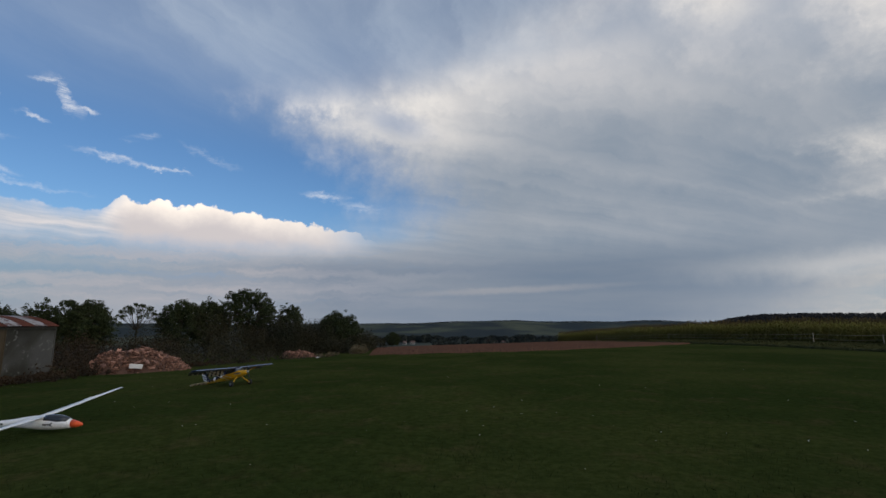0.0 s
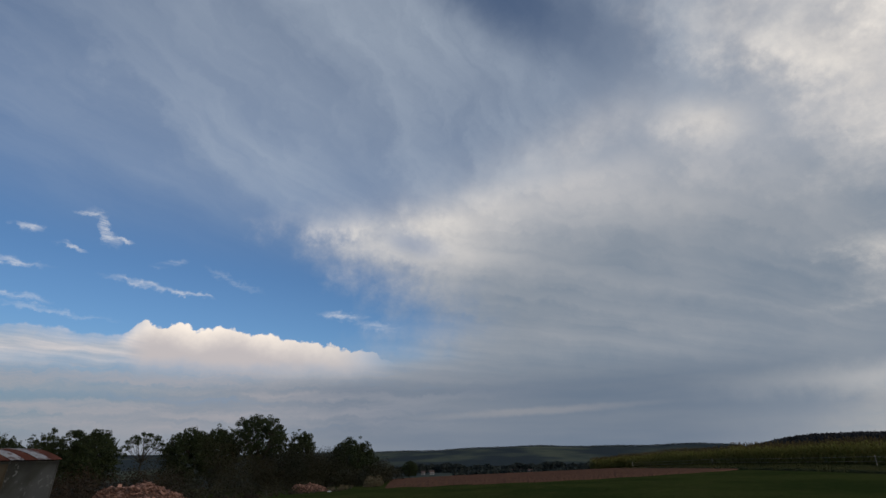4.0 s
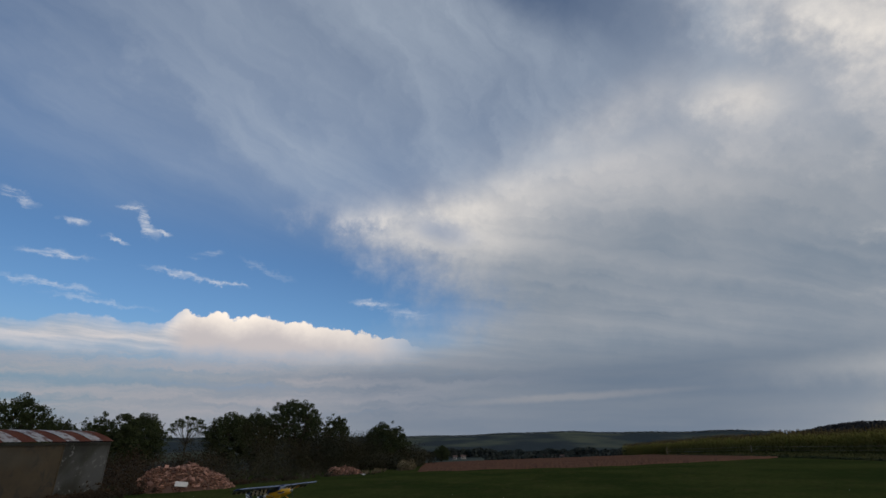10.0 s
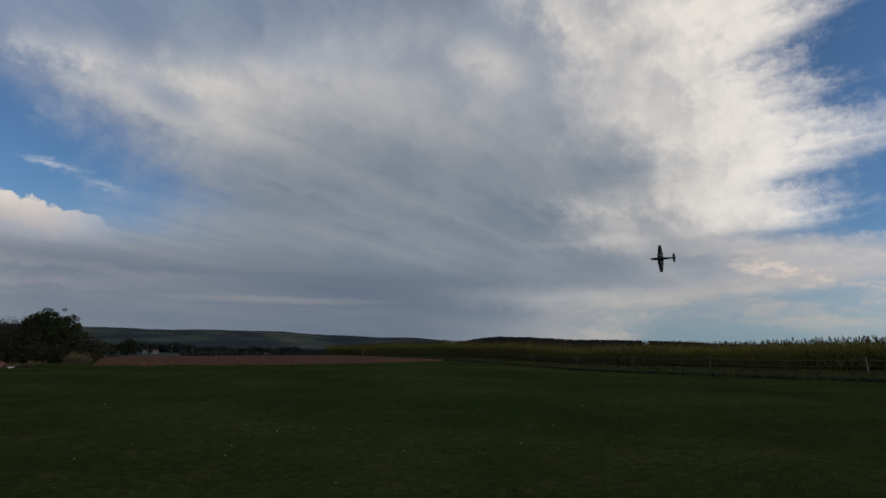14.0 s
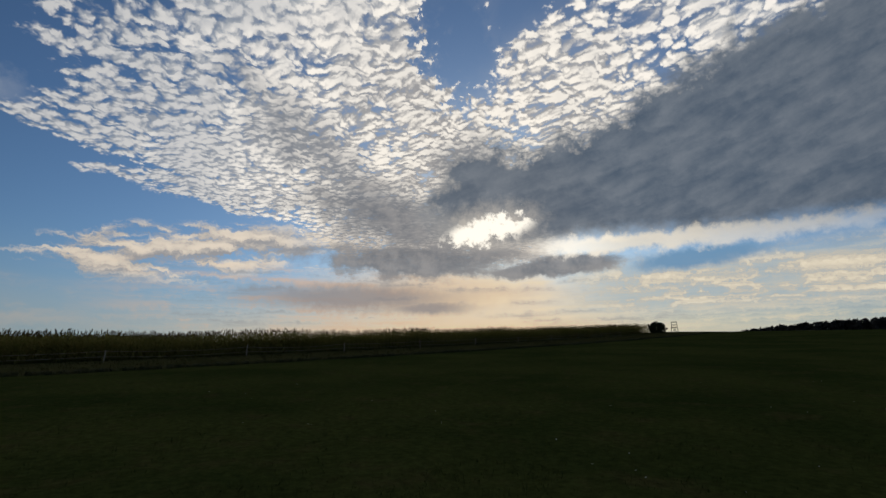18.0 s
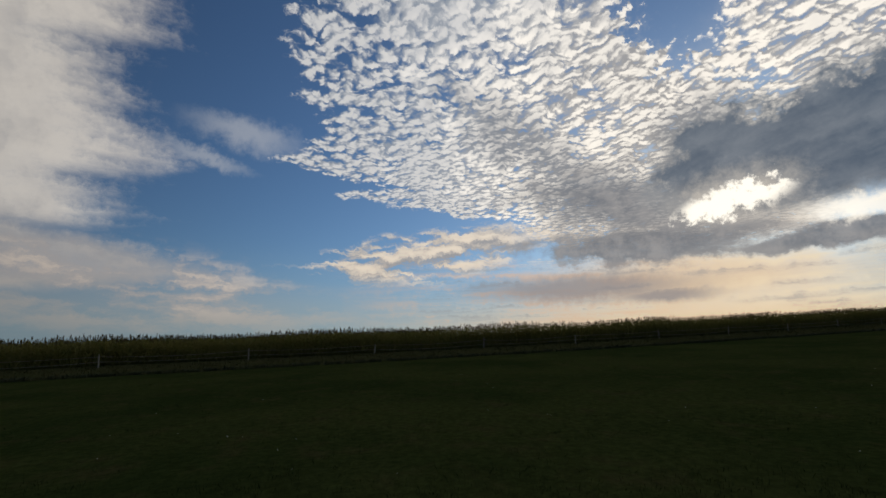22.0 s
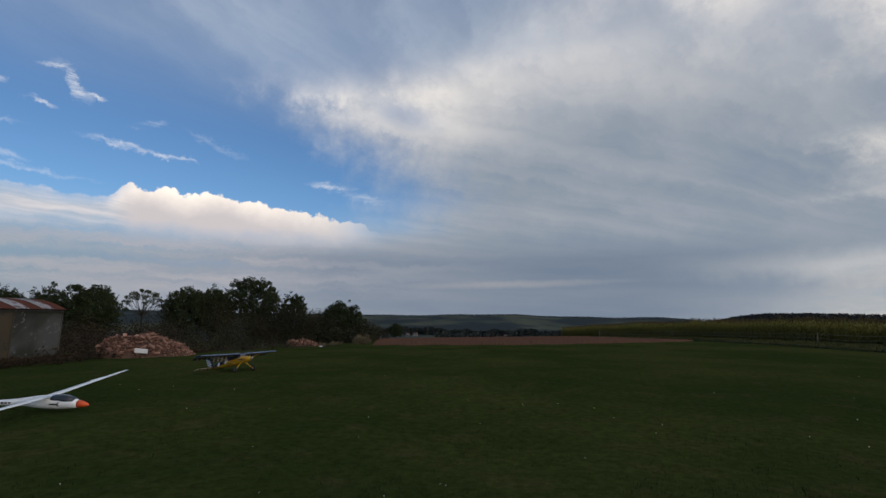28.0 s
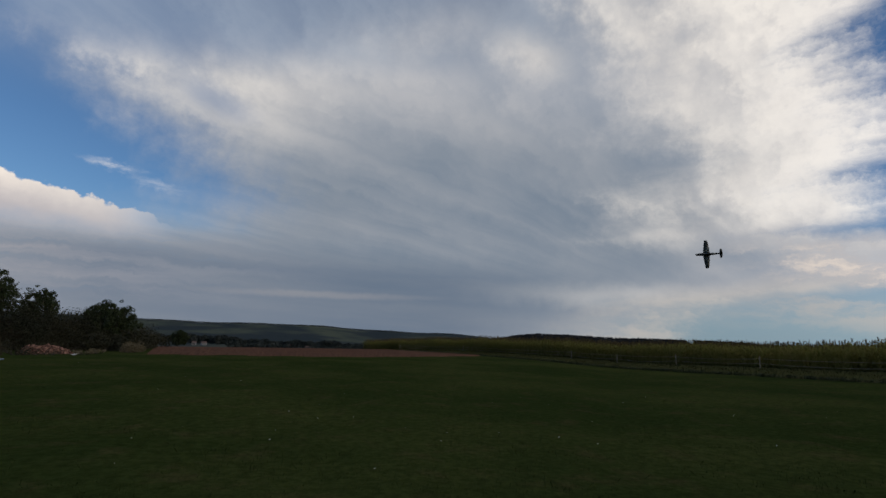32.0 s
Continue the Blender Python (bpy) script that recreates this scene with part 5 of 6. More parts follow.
def build_aeroplane():
    """Yellow and blue high-wing tail-dragger."""
    p = tagged(new("model_aeroplane"), "yellow and blue high-wing model aeroplane parked on the grass", "model aircraft")
    x, y = at(-23.1, 16.6)
    p.matrix_basis = pose(x, y, gz(x, y), 0, 0, -28) @ Matrix.Scale(0.86, 4) @ pose(0.34, 0, 0, 0, -13, 0) @ pose(-0.34, 0, 0)
    bm = bmesh.new()
    loft(bm, [(0.78, 0.42, 0.05, 0.055), (0.70, 0.42, 0.078, 0.085), (0.52, 0.425, 0.10, 0.11), (0.30, 0.43, 0.12, 0.13), (0.0, 0.44, 0.13, 0.16), (-0.35, 0.44, 0.11, 0.15), (-0.8, 0.43, 0.07, 0.10), (-1.3, 0.42, 0.036, 0.065), (-1.55, 0.42, 0.018, 0.045)], 16)
    fus = part("fuselage", bm, M_YELLOW, p, "yellow fuselage", True)
    bm = bmesh.new()
    loft(bm, [(0.0, 0.52, 0.105, 0.085), (-0.35, 0.505, 0.098, 0.09), (-0.8, 0.475, 0.066, 0.064), (-1.2, 0.45, 0.042, 0.048), (-1.4, 0.44, 0.03, 0.04)], 16)
    part("rear_deck", bm, M_BLUE, p, "dark blue rear deck", True)
    bm = bmesh.new()
    loft(bm, [(0.87, 0.42, 0.012, 0.012), (0.83, 0.42, 0.036, 0.036), (0.78, 0.42, 0.046, 0.046)], 14)
    part("spinner", bm, M_STEEL, fus, "metal spinner", True)
    bm = bmesh.new()
    for sgn in (1, -1):
        box(bm, pose(0.825, 0, 0.42, 6, 0, 0) @ pose(0, 0, 0.11 * sgn), 0.012, 0.026, 0.21, 0.004)
    part("propeller", bm, M_BLACK, fus, "dark two-bladed propeller")
    bm = bmesh.new()
    box(bm, pose(0.02, 0, 0.585, 0, 0, 0), 0.62, 0.22, 0.11, 0.03)
    part("cabin", bm, M_BLUE, p, "dark blue cabin top")
    for nm, m in (("windscreen", pose(0.34, 0, 0.575, 0, 48, 0)), ):
        bm = bmesh.new()
        box(bm, m, 0.02, 0.21, 0.16, 0.006)
        # pale colour stands in for sky mirrored in the pane
        part(nm, bm, M_SKYBLUE, p, "glossy windscreen coloured pale like reflected sky")
    for sgn in (1, -1):
        bm = bmesh.new()
        box(bm, pose(0.05, 0.118 * sgn, 0.565), 0.42, 0.012, 0.11, 0.004)
        part("side_window", bm, M_GLASS_DARK, p)
    # wing halves: dark blue, flaps lowered and striped
    for sgn in (1, -1):
        bm = bmesh.new()
        aerofoil(bm, (0.30, 0.0, 0.655), (0.30, 1.64 * sgn, 0.675), 0.44, 0.40, 0.11, 6)
        w = part("wing", bm, M_BLUE, p, "dark blue wing with a pale leading edge", True)
        bm = bmesh.new()
        rod(bm, (0.302, 0.12 * sgn, 0.657), (0.302, 1.62 * sgn, 0.676), 0.012, 0.012, 8)
        part("leading_edge", bm, M_SKYBLUE, w, "pale blue leading edge")
        bm = bmesh.new()
        box(bm, pose(-0.13, 0.50 * sgn, 0.655, 0, -38, 0) @ pose(-0.11, 0, 0), 0.24, 0.66, 0.014, 0.004)
        flap = part("flap", bm, M_BLACK, w, "lowered black flap with pale slanted stripes")
        for k in range(4):
            bm = bmesh.new()
            box(bm, pose(-0.13, (0.26 + 0.16 * k) * sgn, 0.655, 0, -38, 0) @ pose(-0.11, 0, 0, 0, 0, 18 * sgn), 0.23, 0.075, 0.026, 0.003)
            part("flap_stripe", bm, M_CREAM, flap)
        bm = bmesh.new()
        box(bm, pose(-0.12, 1.20 * sgn, 0.66, 0, -16, 0) @ pose(-0.08, 0, 0), 0.17, 0.66, 0.012, 0.004)
        ail = part("aileron", bm, M_BLACK, w)
        for k in range(3):
            bm = bmesh.new()
            box(bm, pose(-0.12, (1.02 + 0.18 * k) * sgn, 0.66, 0, -16, 0) @ pose(-0.10, 0, 0, 0, 0, 18 * sgn), 0.10, 0.05, 0.022, 0.003)
            part("aileron_stripe", bm, M_CREAM, ail)
        bm = bmesh.new()
        rod(bm, (0.10, 0.12 * sgn, 0.34), (0.12, 0.98 * sgn, 0.655), 0.009, 0.009, 8)
        part("wing_strut", bm, M_STEEL if sgn < 0 else M_YELLOW, p)
        bm = bmesh.new()
        rod(bm, (-0.05, 0.14 * sgn, 0.30), (-0.08, 0.98 * sgn, 0.645), 0.008, 0.008, 8)
        part("wing_strut", bm, M_STEEL, p)
        bm = bmesh.new()
        rod(bm, (0.36, 0.09 * sgn, 0.34), (0.40, 0.36 * sgn, 0.10), 0.016, 0.012, 8)
        part("landing_gear_leg", bm, M_YELLOW, p)
        wheel(p, 0.40, 0.40 * sgn, 0.10, 0.07)
    for sgn in (1, -1):
        bm = bmesh.new()
        box(bm, pose(0.30, 0.117 * sgn, 0.455, 0, 4, 4 * sgn), 0.62, 0.014, 0.028, 0.003)
        part("cowling_stripe", bm, M_BLUE, fus, "dark blue side stripe")
        bm = bmesh.new()
        box(bm, pose(0.30, 0.117 * sgn, 0.425, 0, 4, 4 * sgn), 0.60, 0.014, 0.018, 0.003)
        part("cowling_stripe", bm, M_CREAM, fus, "cream side stripe")
    # striped tail
    bm = bmesh.new()
    aerofoil(bm, (-1.22, 0, 0.44), (-1.42, 0, 0.80), 0.36, 0.24, 0.06, 4, side="z")
    fin = part("fin", bm, M_BLUE, p, "blue fin with white bars", True)
    for k in range(3):
        bm = bmesh.new()
        box(bm, pose(-1.46 - 0.02 * k, 0, 0.50 + 0.09 * k, 0, 25, 0), 0.26, 0.05, 0.035, 0.004)
        part("fin_bar", bm, M_WHITE, fin)
    for sgn in (1, -1):
        bm = bmesh.new()
        aerofoil(bm, (-1.25, 0.0, 0.44), (-1.34, 0.66 * sgn, 0.445), 0.42, 0.34, 0.05, 4)
        tp = part("tailplane", bm, M_CREAM, p, "cream tailplane with dark bars", True)
        tp.matrix_basis = pose(-1.25, 0, 0.44, 0, -22, 0) @ pose(1.25, 0, -0.44)
        for k in range(3):
            bm = bmesh.new()
            box(bm, pose(-1.44, (0.16 + 0.16 * k) * sgn, 0.447, 0, 0, 22 * sgn), 0.24, 0.06, 0.03, 0.004)
            part("tail_bar", bm, M_BLACK, tp)
    for sgn in (1, -1):
        for k in range(6):
            bm = bmesh.new()
            box(bm, pose(-0.42 - 0.15 * k, (0.110 - 0.014 * k) * sgn, 0.51 - 0.014 * k, 0, 30, -7 * sgn), 0.085, 0.02, 0.17 - 0.014 * k, 0.004)
            part("side_stripe", bm, (M_WHITE, M_BLACK, M_BLUE)[k % 3], fus)
    bm = bmesh.new()
    rod(bm, (-1.45, 0, 0.42), (-1.52, 0, 0.385), 0.008, 0.008, 6)
    part("tail_wheel_leg", bm, M_STEEL, p)
    bm = bmesh.new()
    bmesh.ops.create_cone(bm, cap_ends=True, segments=14, radius1=0.035, radius2=0.035, depth=0.025, matrix=pose(-1.53, 0, 0.375, 90, 0, 0))
    part("tail_wheel", bm, M_RUBBER, p)


def build_flyer():
    """Low-wing model banked steeply over the maize."""
    p = tagged(new("flying_model_aeroplane"), "dark low-wing model fighter banked steeply in flight over the maize", "model aircraft")
    a, d = radians(51.4), 41.0
    c, n = math.cos(a), math.sin(a)
    # nose along the circuit, left wing down, top turned inwards
    turn = Matrix(((-c, 0, -n, 0), (n, 0, -c, 0), (0, -1, 0, 0), (0, 0, 0, 1)))
    p.matrix_basis = Matrix.Translation((d * n, d * c, EYE + d * math.tan(radians(10.1)))) @ turn @ pose(-0.12, 0, 0, 4, 2, 1.5)
    bm = bmesh.new()
    loft(bm, [(0.86, 0, 0.02, 0.02), (0.8, 0, 0.07, 0.07), (0.55, 0.0, 0.10, 0.13), (0.1, 0.0, 0.11, 0.16), (-0.35, 0.02, 0.085, 0.12), (-0.8, 0.04, 0.035, 0.06), (-0.98, 0.05, 0.012, 0.03)], 14)
    part("fuselage", bm, M_OLIVE, p, "", True)
    bm = bmesh.new()
    loft(bm, [(0.28, 0.14, 0.02, 0.02), (0.14, 0.17, 0.06, 0.07), (-0.1, 0.16, 0.05, 0.06), (-0.25, 0.12, 0.02, 0.02)], 12)
    part("canopy", bm, M_GLASS_DARK, p, "", True)
    for sgn in (1, -1):
        bm = bmesh.new()
        aerofoil(bm, (0.36, 0.0, -0.08), (0.22, 1.1 * sgn, -0.02), 0.48, 0.24, 0.1, 5)
        w = part("wing", bm, M_OLIVE, p, "dark wing with white invasion stripes", True)
        for k in range(3):
            bm = bmesh.new()
            yk = (0.24 + 0.12 * k) * sgn
            box(bm, pose(0.10 - 0.02 * k, yk, -0.06, 0, 0, 0), 0.40 - 0.03 * k, 0.055, 0.066, 0.004)
            part("wing_stripe", bm, M_CREAM, w)
        bm = bmesh.new()
        aerofoil(bm, (-0.74, 0, 0.07), (-0.80, 0.36 * sgn, 0.07), 0.22, 0.13, 0.07, 3)
        part("tailplane", bm, M_OLIVE, p, "", True)
    bm = bmesh.new()
    aerofoil(bm, (-0.72, 0, 0.05), (-0.86, 0, 0.34), 0.24, 0.13, 0.07, 3, side="z")
    part("fin", bm, M_OLIVE, p, "", True)
    for xk, r in ((-0.38, 0.118), (-0.54, 0.098)):
        bm = bmesh.new()
        loft(bm, [(xk + 0.035, 0.022, r * 0.76, r * 1.04), (xk - 0.035, 0.024, r * 0.70, r * 0.96)], 14)
        part("fuselage_band", bm, M_CREAM, p, "white band round the rear fuselage", True)
    bm = bmesh.new()
    for sgn in (1, -1):
        box(bm, pose(0.84, 0, 0.12 * sgn), 0.012, 0.035, 0.24, 0.003)
    part("propeller", bm, M_BLACK, p)


def build_shed():
    """Old wagon body with an arched sheet roof."""
    x0, y0 = -16.27, 20.3
    d = Vector((0.5, -5.65, 0)).normalized()
    ang = math.degrees(math.atan2(d.y, d.x))
    zb = gz(x0, y0)
    L, Wd, H = 8.0, 2.5, 1.80
    s = tagged(new("wagon_shed"), "old sheet-metal wagon shed with rust-striped arched roof", "shed")
    s.matrix_basis = pose(x0, y0, zb + 0.20, 0, 0, ang)          # local x along the wall; the body lies to local -y
    spans = [("wall_panel", 0.0, 2.55, M_GREYGREEN, "grey-green panel with pale scuffs"), ("wall_panel", 2.56, 5.3, M_TAN, "faded tan panel with dark patches"), ("wall_panel", 5.31, L, M_TAN, "faded tan panel with dark patches")]
    for nm, a, b, mat, lab in spans:
        bm = bmesh.new()
        box(bm, pose((a + b) / 2, -0.04, H / 2), b - a, 0.05, H, 0.008)
        part(nm, bm, mat, s, lab)
    bm = bmesh.new()
    box(bm, pose(L / 2, -Wd, H / 2), L, 0.05, H)
    part("back_wall", bm, M_TAN, s)
    for xx in (0.03, L - 0.03):
        bm = bmesh.new()
        n = 10
        rim = [(-0.02, 0.0), (-Wd, 0.0)]
        arch = [(-Wd + (Wd - 0.02) * k / n, H + 0.42 * math.sin(math.pi * (0.04 + 0.92 * k / n))) for k in range(n + 1)]
        f0 = [bm.verts.new((xx - 0.02, yy, zz)) for yy, zz in rim + arch]
        f1 = [bm.verts.new((xx + 0.02, yy, zz)) for yy, zz in rim + arch]
        bm.faces.new(f0)
        bm.faces.new(list(reversed(f1)))
        m = len(f0)
        for k in range(m):
            bm.faces.new((f0[k], f0[(k + 1) % m], f1[(k + 1) % m], f1[k]))
        bmesh.ops.recalc_face_normals(bm, faces=bm.faces[:])
        part("end_wall", bm, M_GREYGREEN, s)
    # roof sheets, one by one, with shallow corrugation along the slope
    n_sheet = 12
    wd = (L + 0.08) / n_sheet
    for i in range(n_sheet):
        bm = bmesh.new()
        n, m = 14, 8
        grid = []
        for j in range(m + 1):
            xx = -0.04 + i * wd + wd * j / m
            bump = 0.012 * math.sin(2 * math.pi * j / 2.0 + 0.8) + (0.010 if i % 2 else 0)
            row = []
            for k in range(n + 1):
                t = k / n
                yy = 0.10 - (Wd + 0.20) * t
                zz = H + 0.02 + 0.44 * math.sin(math.pi * (0.02 + 0.96 * t)) ** 0.9 + bump
                row.append(bm.verts.new((xx, yy, zz)))
            grid.append(row)
        for r0, r1 in zip(grid, grid[1:]):
            for k in range(n):
                bm.faces.new((r0[k], r0[k + 1], r1[k + 1], r1[k]))
        bmesh.ops.solidify(bm, geom=bm.faces[:], thickness=0.012)
        bmesh.ops.recalc_face_normals(bm, faces=bm.faces[:])
        part("roof_sheet", bm, M_RUST if i % 2 == 0 else M_ZINC, s, "", True)
    bm = bmesh.new()
    box(bm, pose(L / 2, 0.02, H - 0.02), L, 0.05, 0.07, 0.01)
    part("eaves_rail", bm, M_GREYGREEN, s, "grey eaves rail")
    for xx in (0.0, 2.555, 5.305):
        bm = bmesh.new()
        box(bm, pose(xx, -0.01, H / 2), 0.05, 0.04, H, 0.006)
        part("wall_batten", bm, M_GREYGREEN if xx < 2 else M_TAN, s)
    bm = bmesh.new()
    box(bm, pose(L / 2, -0.1, -0.06), L, 0.1, 0.12, 0.01)
    box(bm, pose(L / 2, -Wd + 0.1, -0.06), L, 0.1, 0.12, 0.01)
    part("underframe", bm, M_TIMBER, s)
    for xx in (0.6, 3.0, 5.4, 7.4):
        for yy in (-0.15, -Wd + 0.2):
            bm = bmesh.new()
            box(bm, pose(xx, yy, -0.25), 0.3, 0.25, 0.36, 0.02)
            part("support_block", bm, M_TIMBER, s)


def stone_mesh(seed, name):
    r = random.Random(seed)
    bm = bmesh.new()
    box(bm, pose(0, 0, 0), r.uniform(0.8, 1.6), r.uniform(0.6, 1.0), r.uniform(0.18, 0.42))
    for v in bm.verts:
        v.co += Vector((r.uniform(-0.2, 0.2), r.uniform(-0.2, 0.2), r.uniform(-0.14, 0.14)))
    bmesh.ops.bevel(bm, geom=bm.edges[:], offset=0.03, segments=1, affect="EDGES")
    me = bpy.data.meshes.new(name)
    bm.to_mesh(me)
    bm.free()
    me.materials.append(M_RUBBLE)
    return me


def heap(name, az0, az1, d0, depth, height, count, seed, label, size):
    """A mound of broken stone with the stones lying on it."""
    rng = random.Random(seed)
    az = (az0 + az1) / 2
    cx, cy = at(az, d0 + depth / 2)
    half = math.radians(az1 - az0) * d0 / 2
    z0 = gz(cx, cy)
    h = tagged(new(name), label, "rubble")
    h.matrix_basis = pose(cx, cy, z0, 0, 0, -az)

    def mound(x, y):
        xn, yn = x / half, y / (depth * 0.62)
        k = max(0.0, 1 - (xn ** 4 + yn ** 2) ** 2.5)
        slope = 1.0 - 0.80 * max(0.0, xn - 0.10) ** 1.1 + 0.10 * max(0.0, -xn - 0.2)
        return height * k * slope * (0.86 + 0.06 * math.sin(x * 2.1 + 1) + 0.09 * math.sin(x * 4.3 + y * 3) + 0.06 * math.sin(x * 9 + y * 7 + 2))
    bm = bmesh.new()
    nx, ny, grid = 40, 24, []
    for j in range(ny + 1):
        row = []
        for i in range(nx + 1):
            x, y = half * 1.05 * (2 * i / nx - 1), depth * 0.66 * (2 * j / ny - 1)
            row.append(bm.verts.new((x, y, mound(x, y) - 0.06 + 0.05 * rng.random())))
        grid.append(row)
    for r0, r1 in zip(grid, grid[1:]):
        for i in range(nx):
            bm.faces.new((r0[i], r0[i + 1], r1[i + 1], r1[i]))
    part("mound", bm, M_RUBBLE_EARTH, h, "reddish earth under the stones", True)
    meshes = [stone_mesh(seed + k, "stone") for k in range(7)]
    n = 0
    while n < count:
        x, y = rng.uniform(-1, 1) * half, rng.uniform(-1, 0.45) * depth * 0.62
        if math.hypot(x / half, y / (depth * 0.62)) > 1.04:
            continue
        s = size * rng.choice((0.4, 0.55, 0.7, 0.95, 1.3)) * rng.uniform(0.8, 1.2)
        ob = new("stone", meshes[n % 7])
        ob.parent = h
        ob.matrix_basis = pose(x, y, mound(x, y) + s * 0.16, rng.uniform(-42, 42), rng.uniform(-42, 42), rng.uniform(0, 360)) @ Matrix.Diagonal((s, s, s, 1))
        n += 1
    nr = np.random.RandomState(seed)
    m = count * 9
    px, py = nr.uniform(-1.05, 1.05, m) * half, nr.uniform(-1, 0.5, m) * depth * 0.64
    pl = np.array([(a, b, mound(a, b) + 0.01) for a, b in zip(px, py)])
    chips = []
    for k in range(5):
        q = nr.uniform(-0.2, 0.2, (8, 3)) + np.array([(a, b, c) for a in (-0.5, 0.5) for b in (-0.4, 0.4) for c in (-0.3, 0.3)])
        chips.append((q, np.array([(0, 1, 3, 2), (4, 6, 7, 5), (0, 4, 5, 1), (2, 3, 7, 6), (0, 2, 6, 4), (1, 5, 7, 3)])))
    ob = scatter("rubble_fill", chips, pl, nr.uniform(0, 6.28, m), size * nr.uniform(0.2, 0.75, m), M_CHIP, h)
    tagged(ob, kind="stuff")
    return h


def build_white_stone():
    me = stone_mesh(77, "white_stone")
    me.materials.clear()
    me.materials.append(M_SLAB)
    ob = new("white_stone", me)
    x, y = at(-14.4, 33.6)
    ob.matrix_basis = pose(x, y, gz(x, y) + 0.06, 10, -8, 40) @ Matrix.Scale(0.17, 4)
    tagged(ob, "pale whitish stone lying at the foot of the rubble", "stone")


def build_board():
    bm = bmesh.new()
    box(bm, pose(0, 0, 0.22), 0.50, 0.06, 0.20, 0.010)
    x, y = at(-32.2, 25.0)
    b = part("white_board", bm, M_SLAB, None)
    b.matrix_basis = pose(x, y, gz(x, y) + 0.08, -22, 6, 32)
    tagged(b, "white rectangular board leaning at the foot of the rubble", "board")


def build_high_seat():
    """Open hunting tower on the crest."""
    x, y = at(155.45, 124)
    t = tagged(new("hunting_tower"), "open timber hunting tower with ladder on the crest", "tower")
    t.matrix_basis = pose(x, y, gz(x, y), 0, 0, 24)
    H = 2.45
    for sx in (-1, 1):
        for sy in (-1, 1):
            bm = bmesh.new()
            rod(bm, (0.72 * sx, 0.72 * sy, -0.2), (0.55 * sx, 0.55 * sy, H), 0.06, 0.05, 8)
            part("leg", bm, M_TIMBER, t)
    bm = bmesh.new()
    box(bm, pose(0, 0, 1.25), 1.3, 1.3, 0.07, 0.01)
    part("platform", bm, M_TIMBER, t)
    for z in (1.75, 2.4):
        for m in (pose(0, 0.56, z), pose(0, -0.56, z), pose(0.56, 0, z, 0, 0, 90), pose(-0.56, 0, z, 0, 0, 90)):
            bm = bmesh.new()
            box(bm, m, 1.25, 0.05, 0.09, 0.01)
            part("rail", bm, M_TIMBER, t)
    for sgn in (1, -1):
        bm = bmesh.new()
        rod(bm, (-0.68 * sgn, -0.7, 0.1), (0.66 * sgn, -0.66, 1.2), 0.035, 0.035, 6)
        part("brace", bm, M_TIMBER, t)
        bm = bmesh.new()
        rod(bm, (0.2 * sgn, -1.2, -0.1), (0.2 * sgn, -0.62, 1.35), 0.035, 0.035, 6)
        part("ladder_rail", bm, M_TIMBER, t)
    for k in range(5):
        bm = bmesh.new()
        q = (k + 0.6) / 5.2
        rod(bm, (-0.2, -1.2 + 0.58 * q, -0.1 + 1.45 * q), (0.2, -1.2 + 0.58 * q, -0.1 + 1.45 * q), 0.025, 0.025, 6)
        part("rung", bm, M_TIMBER, t)


def tuft(rng, n, h, spread, w):
    vs, fs = [], []
    for _ in range(n):
        a = rng.uniform(0, 6.28)
        v, f = strip_leaf((rng.uniform(-spread, spread), rng.uniform(-spread, spread), -0.01), a, h * rng.uniform(0.2, 0.7), h * rng.uniform(0.7, 1.2), h * rng.uniform(0.0, 0.5), w, 2)
        b = len(vs)
        vs += v
        fs += [tuple(i + b for i in q) for q in f]
    return np.array(vs), np.array(fs)


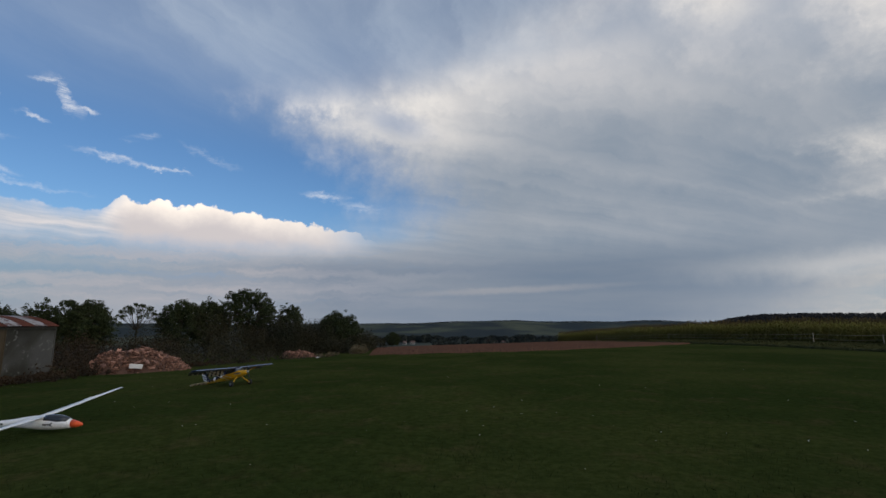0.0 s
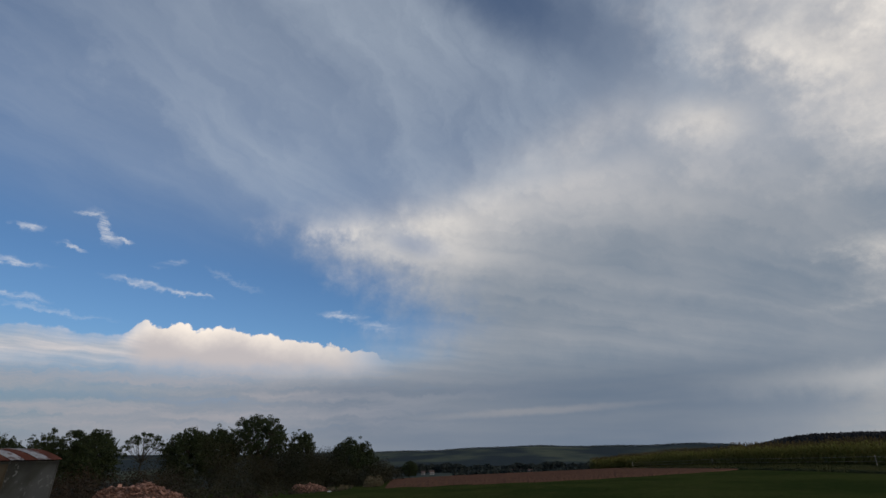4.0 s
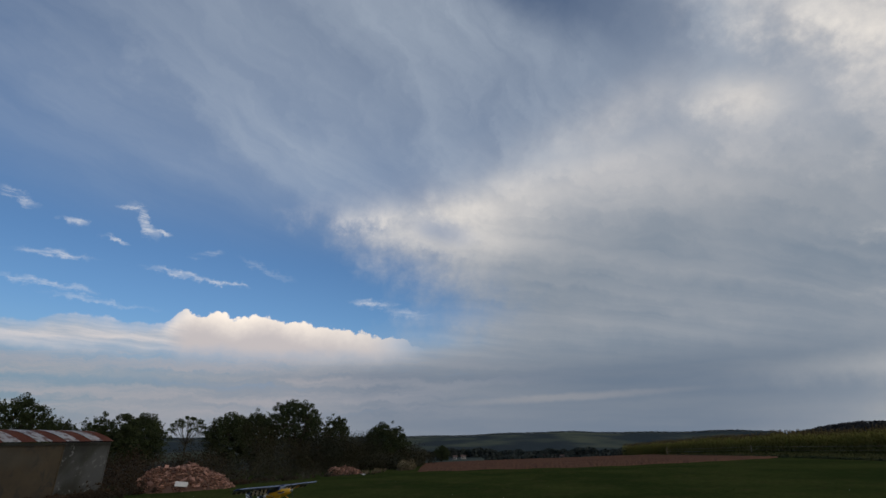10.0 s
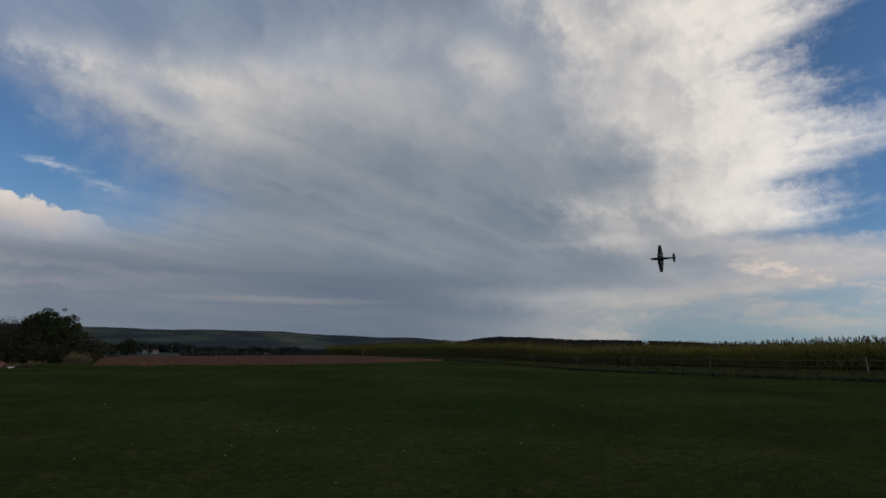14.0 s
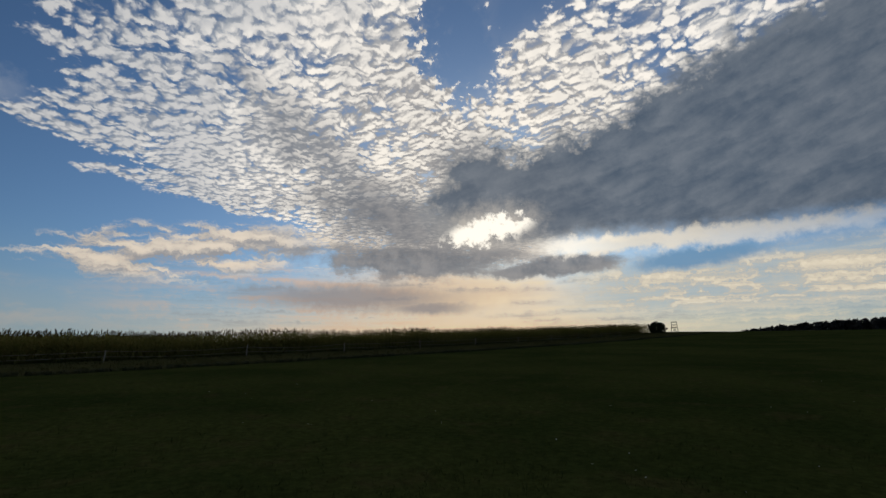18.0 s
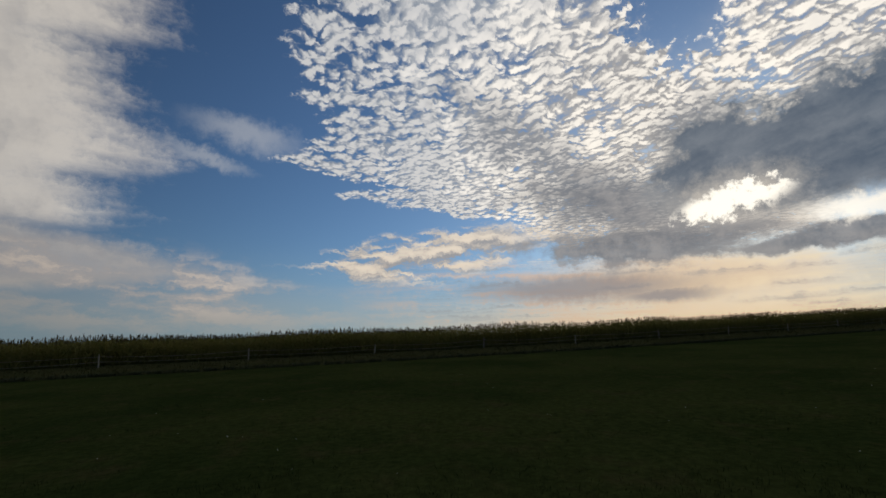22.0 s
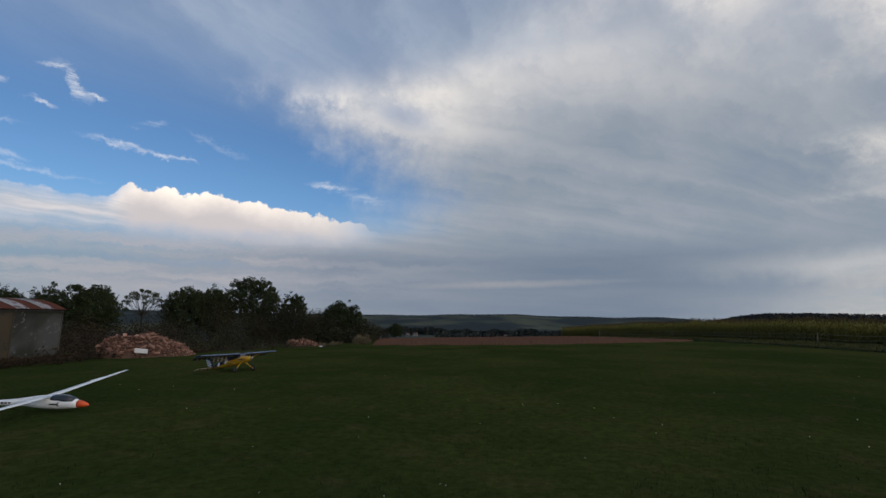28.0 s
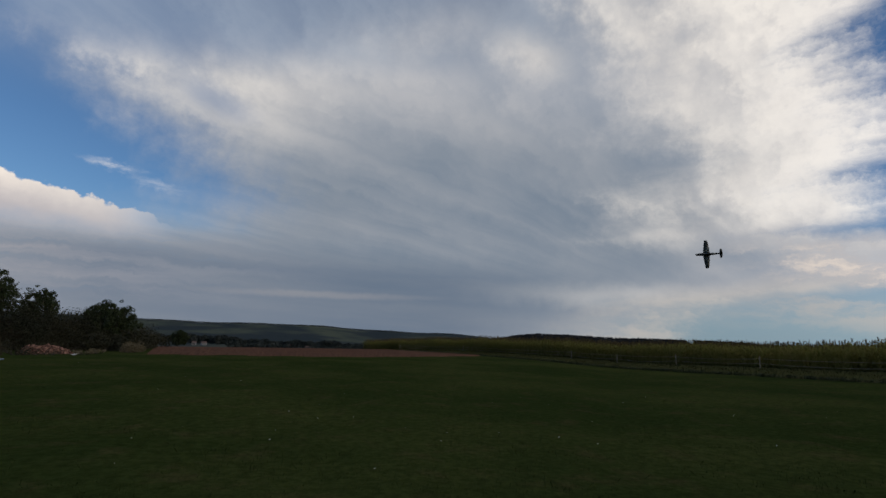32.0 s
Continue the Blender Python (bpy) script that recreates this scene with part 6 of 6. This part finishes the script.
def build_grass():
    rng, r2 = np.random.RandomState(11), random.Random(12)
    n = 26000
    d = 4.0 + 26 * rng.rand(n) ** 1.5
    az = np.radians(rng.uniform(-58, 178, n))
    x, y = d * np.sin(az), d * np.cos(az)
    pl = np.stack([x, y, land(x, y)], 1)
    ob = scatter("grass", [tuft(r2, 6, 0.035, 0.10, 0.007) for _ in range(6)], pl, rng.uniform(0, 6.28, n), rng.uniform(0.6, 1.3, n), M_BLADE)
    tagged(ob, "short mown dark green grass blades", "grass", kind="stuff")
    n = 160
    d = 4.5 + 20 * rng.rand(n)
    az = np.radians(rng.uniform(-50, 175, n))
    x, y = d * np.sin(az), d * np.cos(az)
    pl = np.stack([x, y, land(x, y) + 0.06], 1)
    bm = bmesh.new()
    bmesh.ops.create_icosphere(bm, subdivisions=1, radius=0.0055)
    v = np.array([q.co[:] for q in bm.verts])
    f = np.array([[q.index for q in t.verts] for t in bm.faces])
    bm.free()
    ob = scatter("clover_flowers", [(v, f)], pl, rng.uniform(0, 6.28, n), rng.uniform(0.6, 1.3, n), M_CLOVER)
    tagged(ob, "scattered small white clover flowers in the grass", "flowers", kind="stuff")
    # rough verge under the fence
    n = 16000
    u, s = 30.5 + 11.5 * rng.rand(n), rng.uniform(-75, 110, n)
    x, y = u * SA + s * CA, u * CA - s * SA
    pl = np.stack([x, y, land(x, y)], 1)
    ob = scatter("verge_grass", [tuft(r2, 7, 0.20, 0.16, 0.016) for _ in range(6)], pl, rng.uniform(0, 6.28, n), rng.uniform(0.5, 1.5, n), M_BLADE_DRY)
    tagged(ob, "rough unmown brownish grass verge below the fence", "grass", kind="stuff")
    # taller grass at the mown edge; its dark colour includes the shade there
    n = 5000
    u, s = 30.2 + 0.3 * rng.rand(n), rng.uniform(-66, 110, n)
    x, y = u * SA + s * CA, u * CA - s * SA
    pl = np.stack([x, y, land(x, y)], 1)
    ob = scatter("verge_edge_grass", [tuft(r2, 8, 0.20, 0.12, 0.016) for _ in range(4)], pl, rng.uniform(0, 6.28, n), rng.uniform(0.6, 1.3, n), M_LEAF)
    tagged(ob, "line of taller grass where the mowing stops, coloured dark for its shade", "grass", kind="stuff")


patch("verge", [plan(30.5, -78), plan(30, -40), plan(30.3, 0), plan(30, 60), plan(30.5, 112)], [plan(46, -80), plan(46, -40), plan(46, 0), plan(46, 60), plan(46, 112)],
      260, 14, M_VERGE, 0.09, "rough unmown grass verge with a dark cut edge", 0.05)
build_shed()
build_glider()
build_aeroplane()
build_flyer()
heap("rubble_heap", -36.2, -27.2, 25.4, 3.6, 0.96, 300, 21, "heap of pinkish broken rubble and stones", 0.125)
heap("rubble_spill", -18.4, -14.4, 35.5, 1.2, 0.44, 80, 31, "small spill of pinkish rubble on the bank", 0.12)
build_board()
build_white_stone()
build_high_seat()
build_grass()
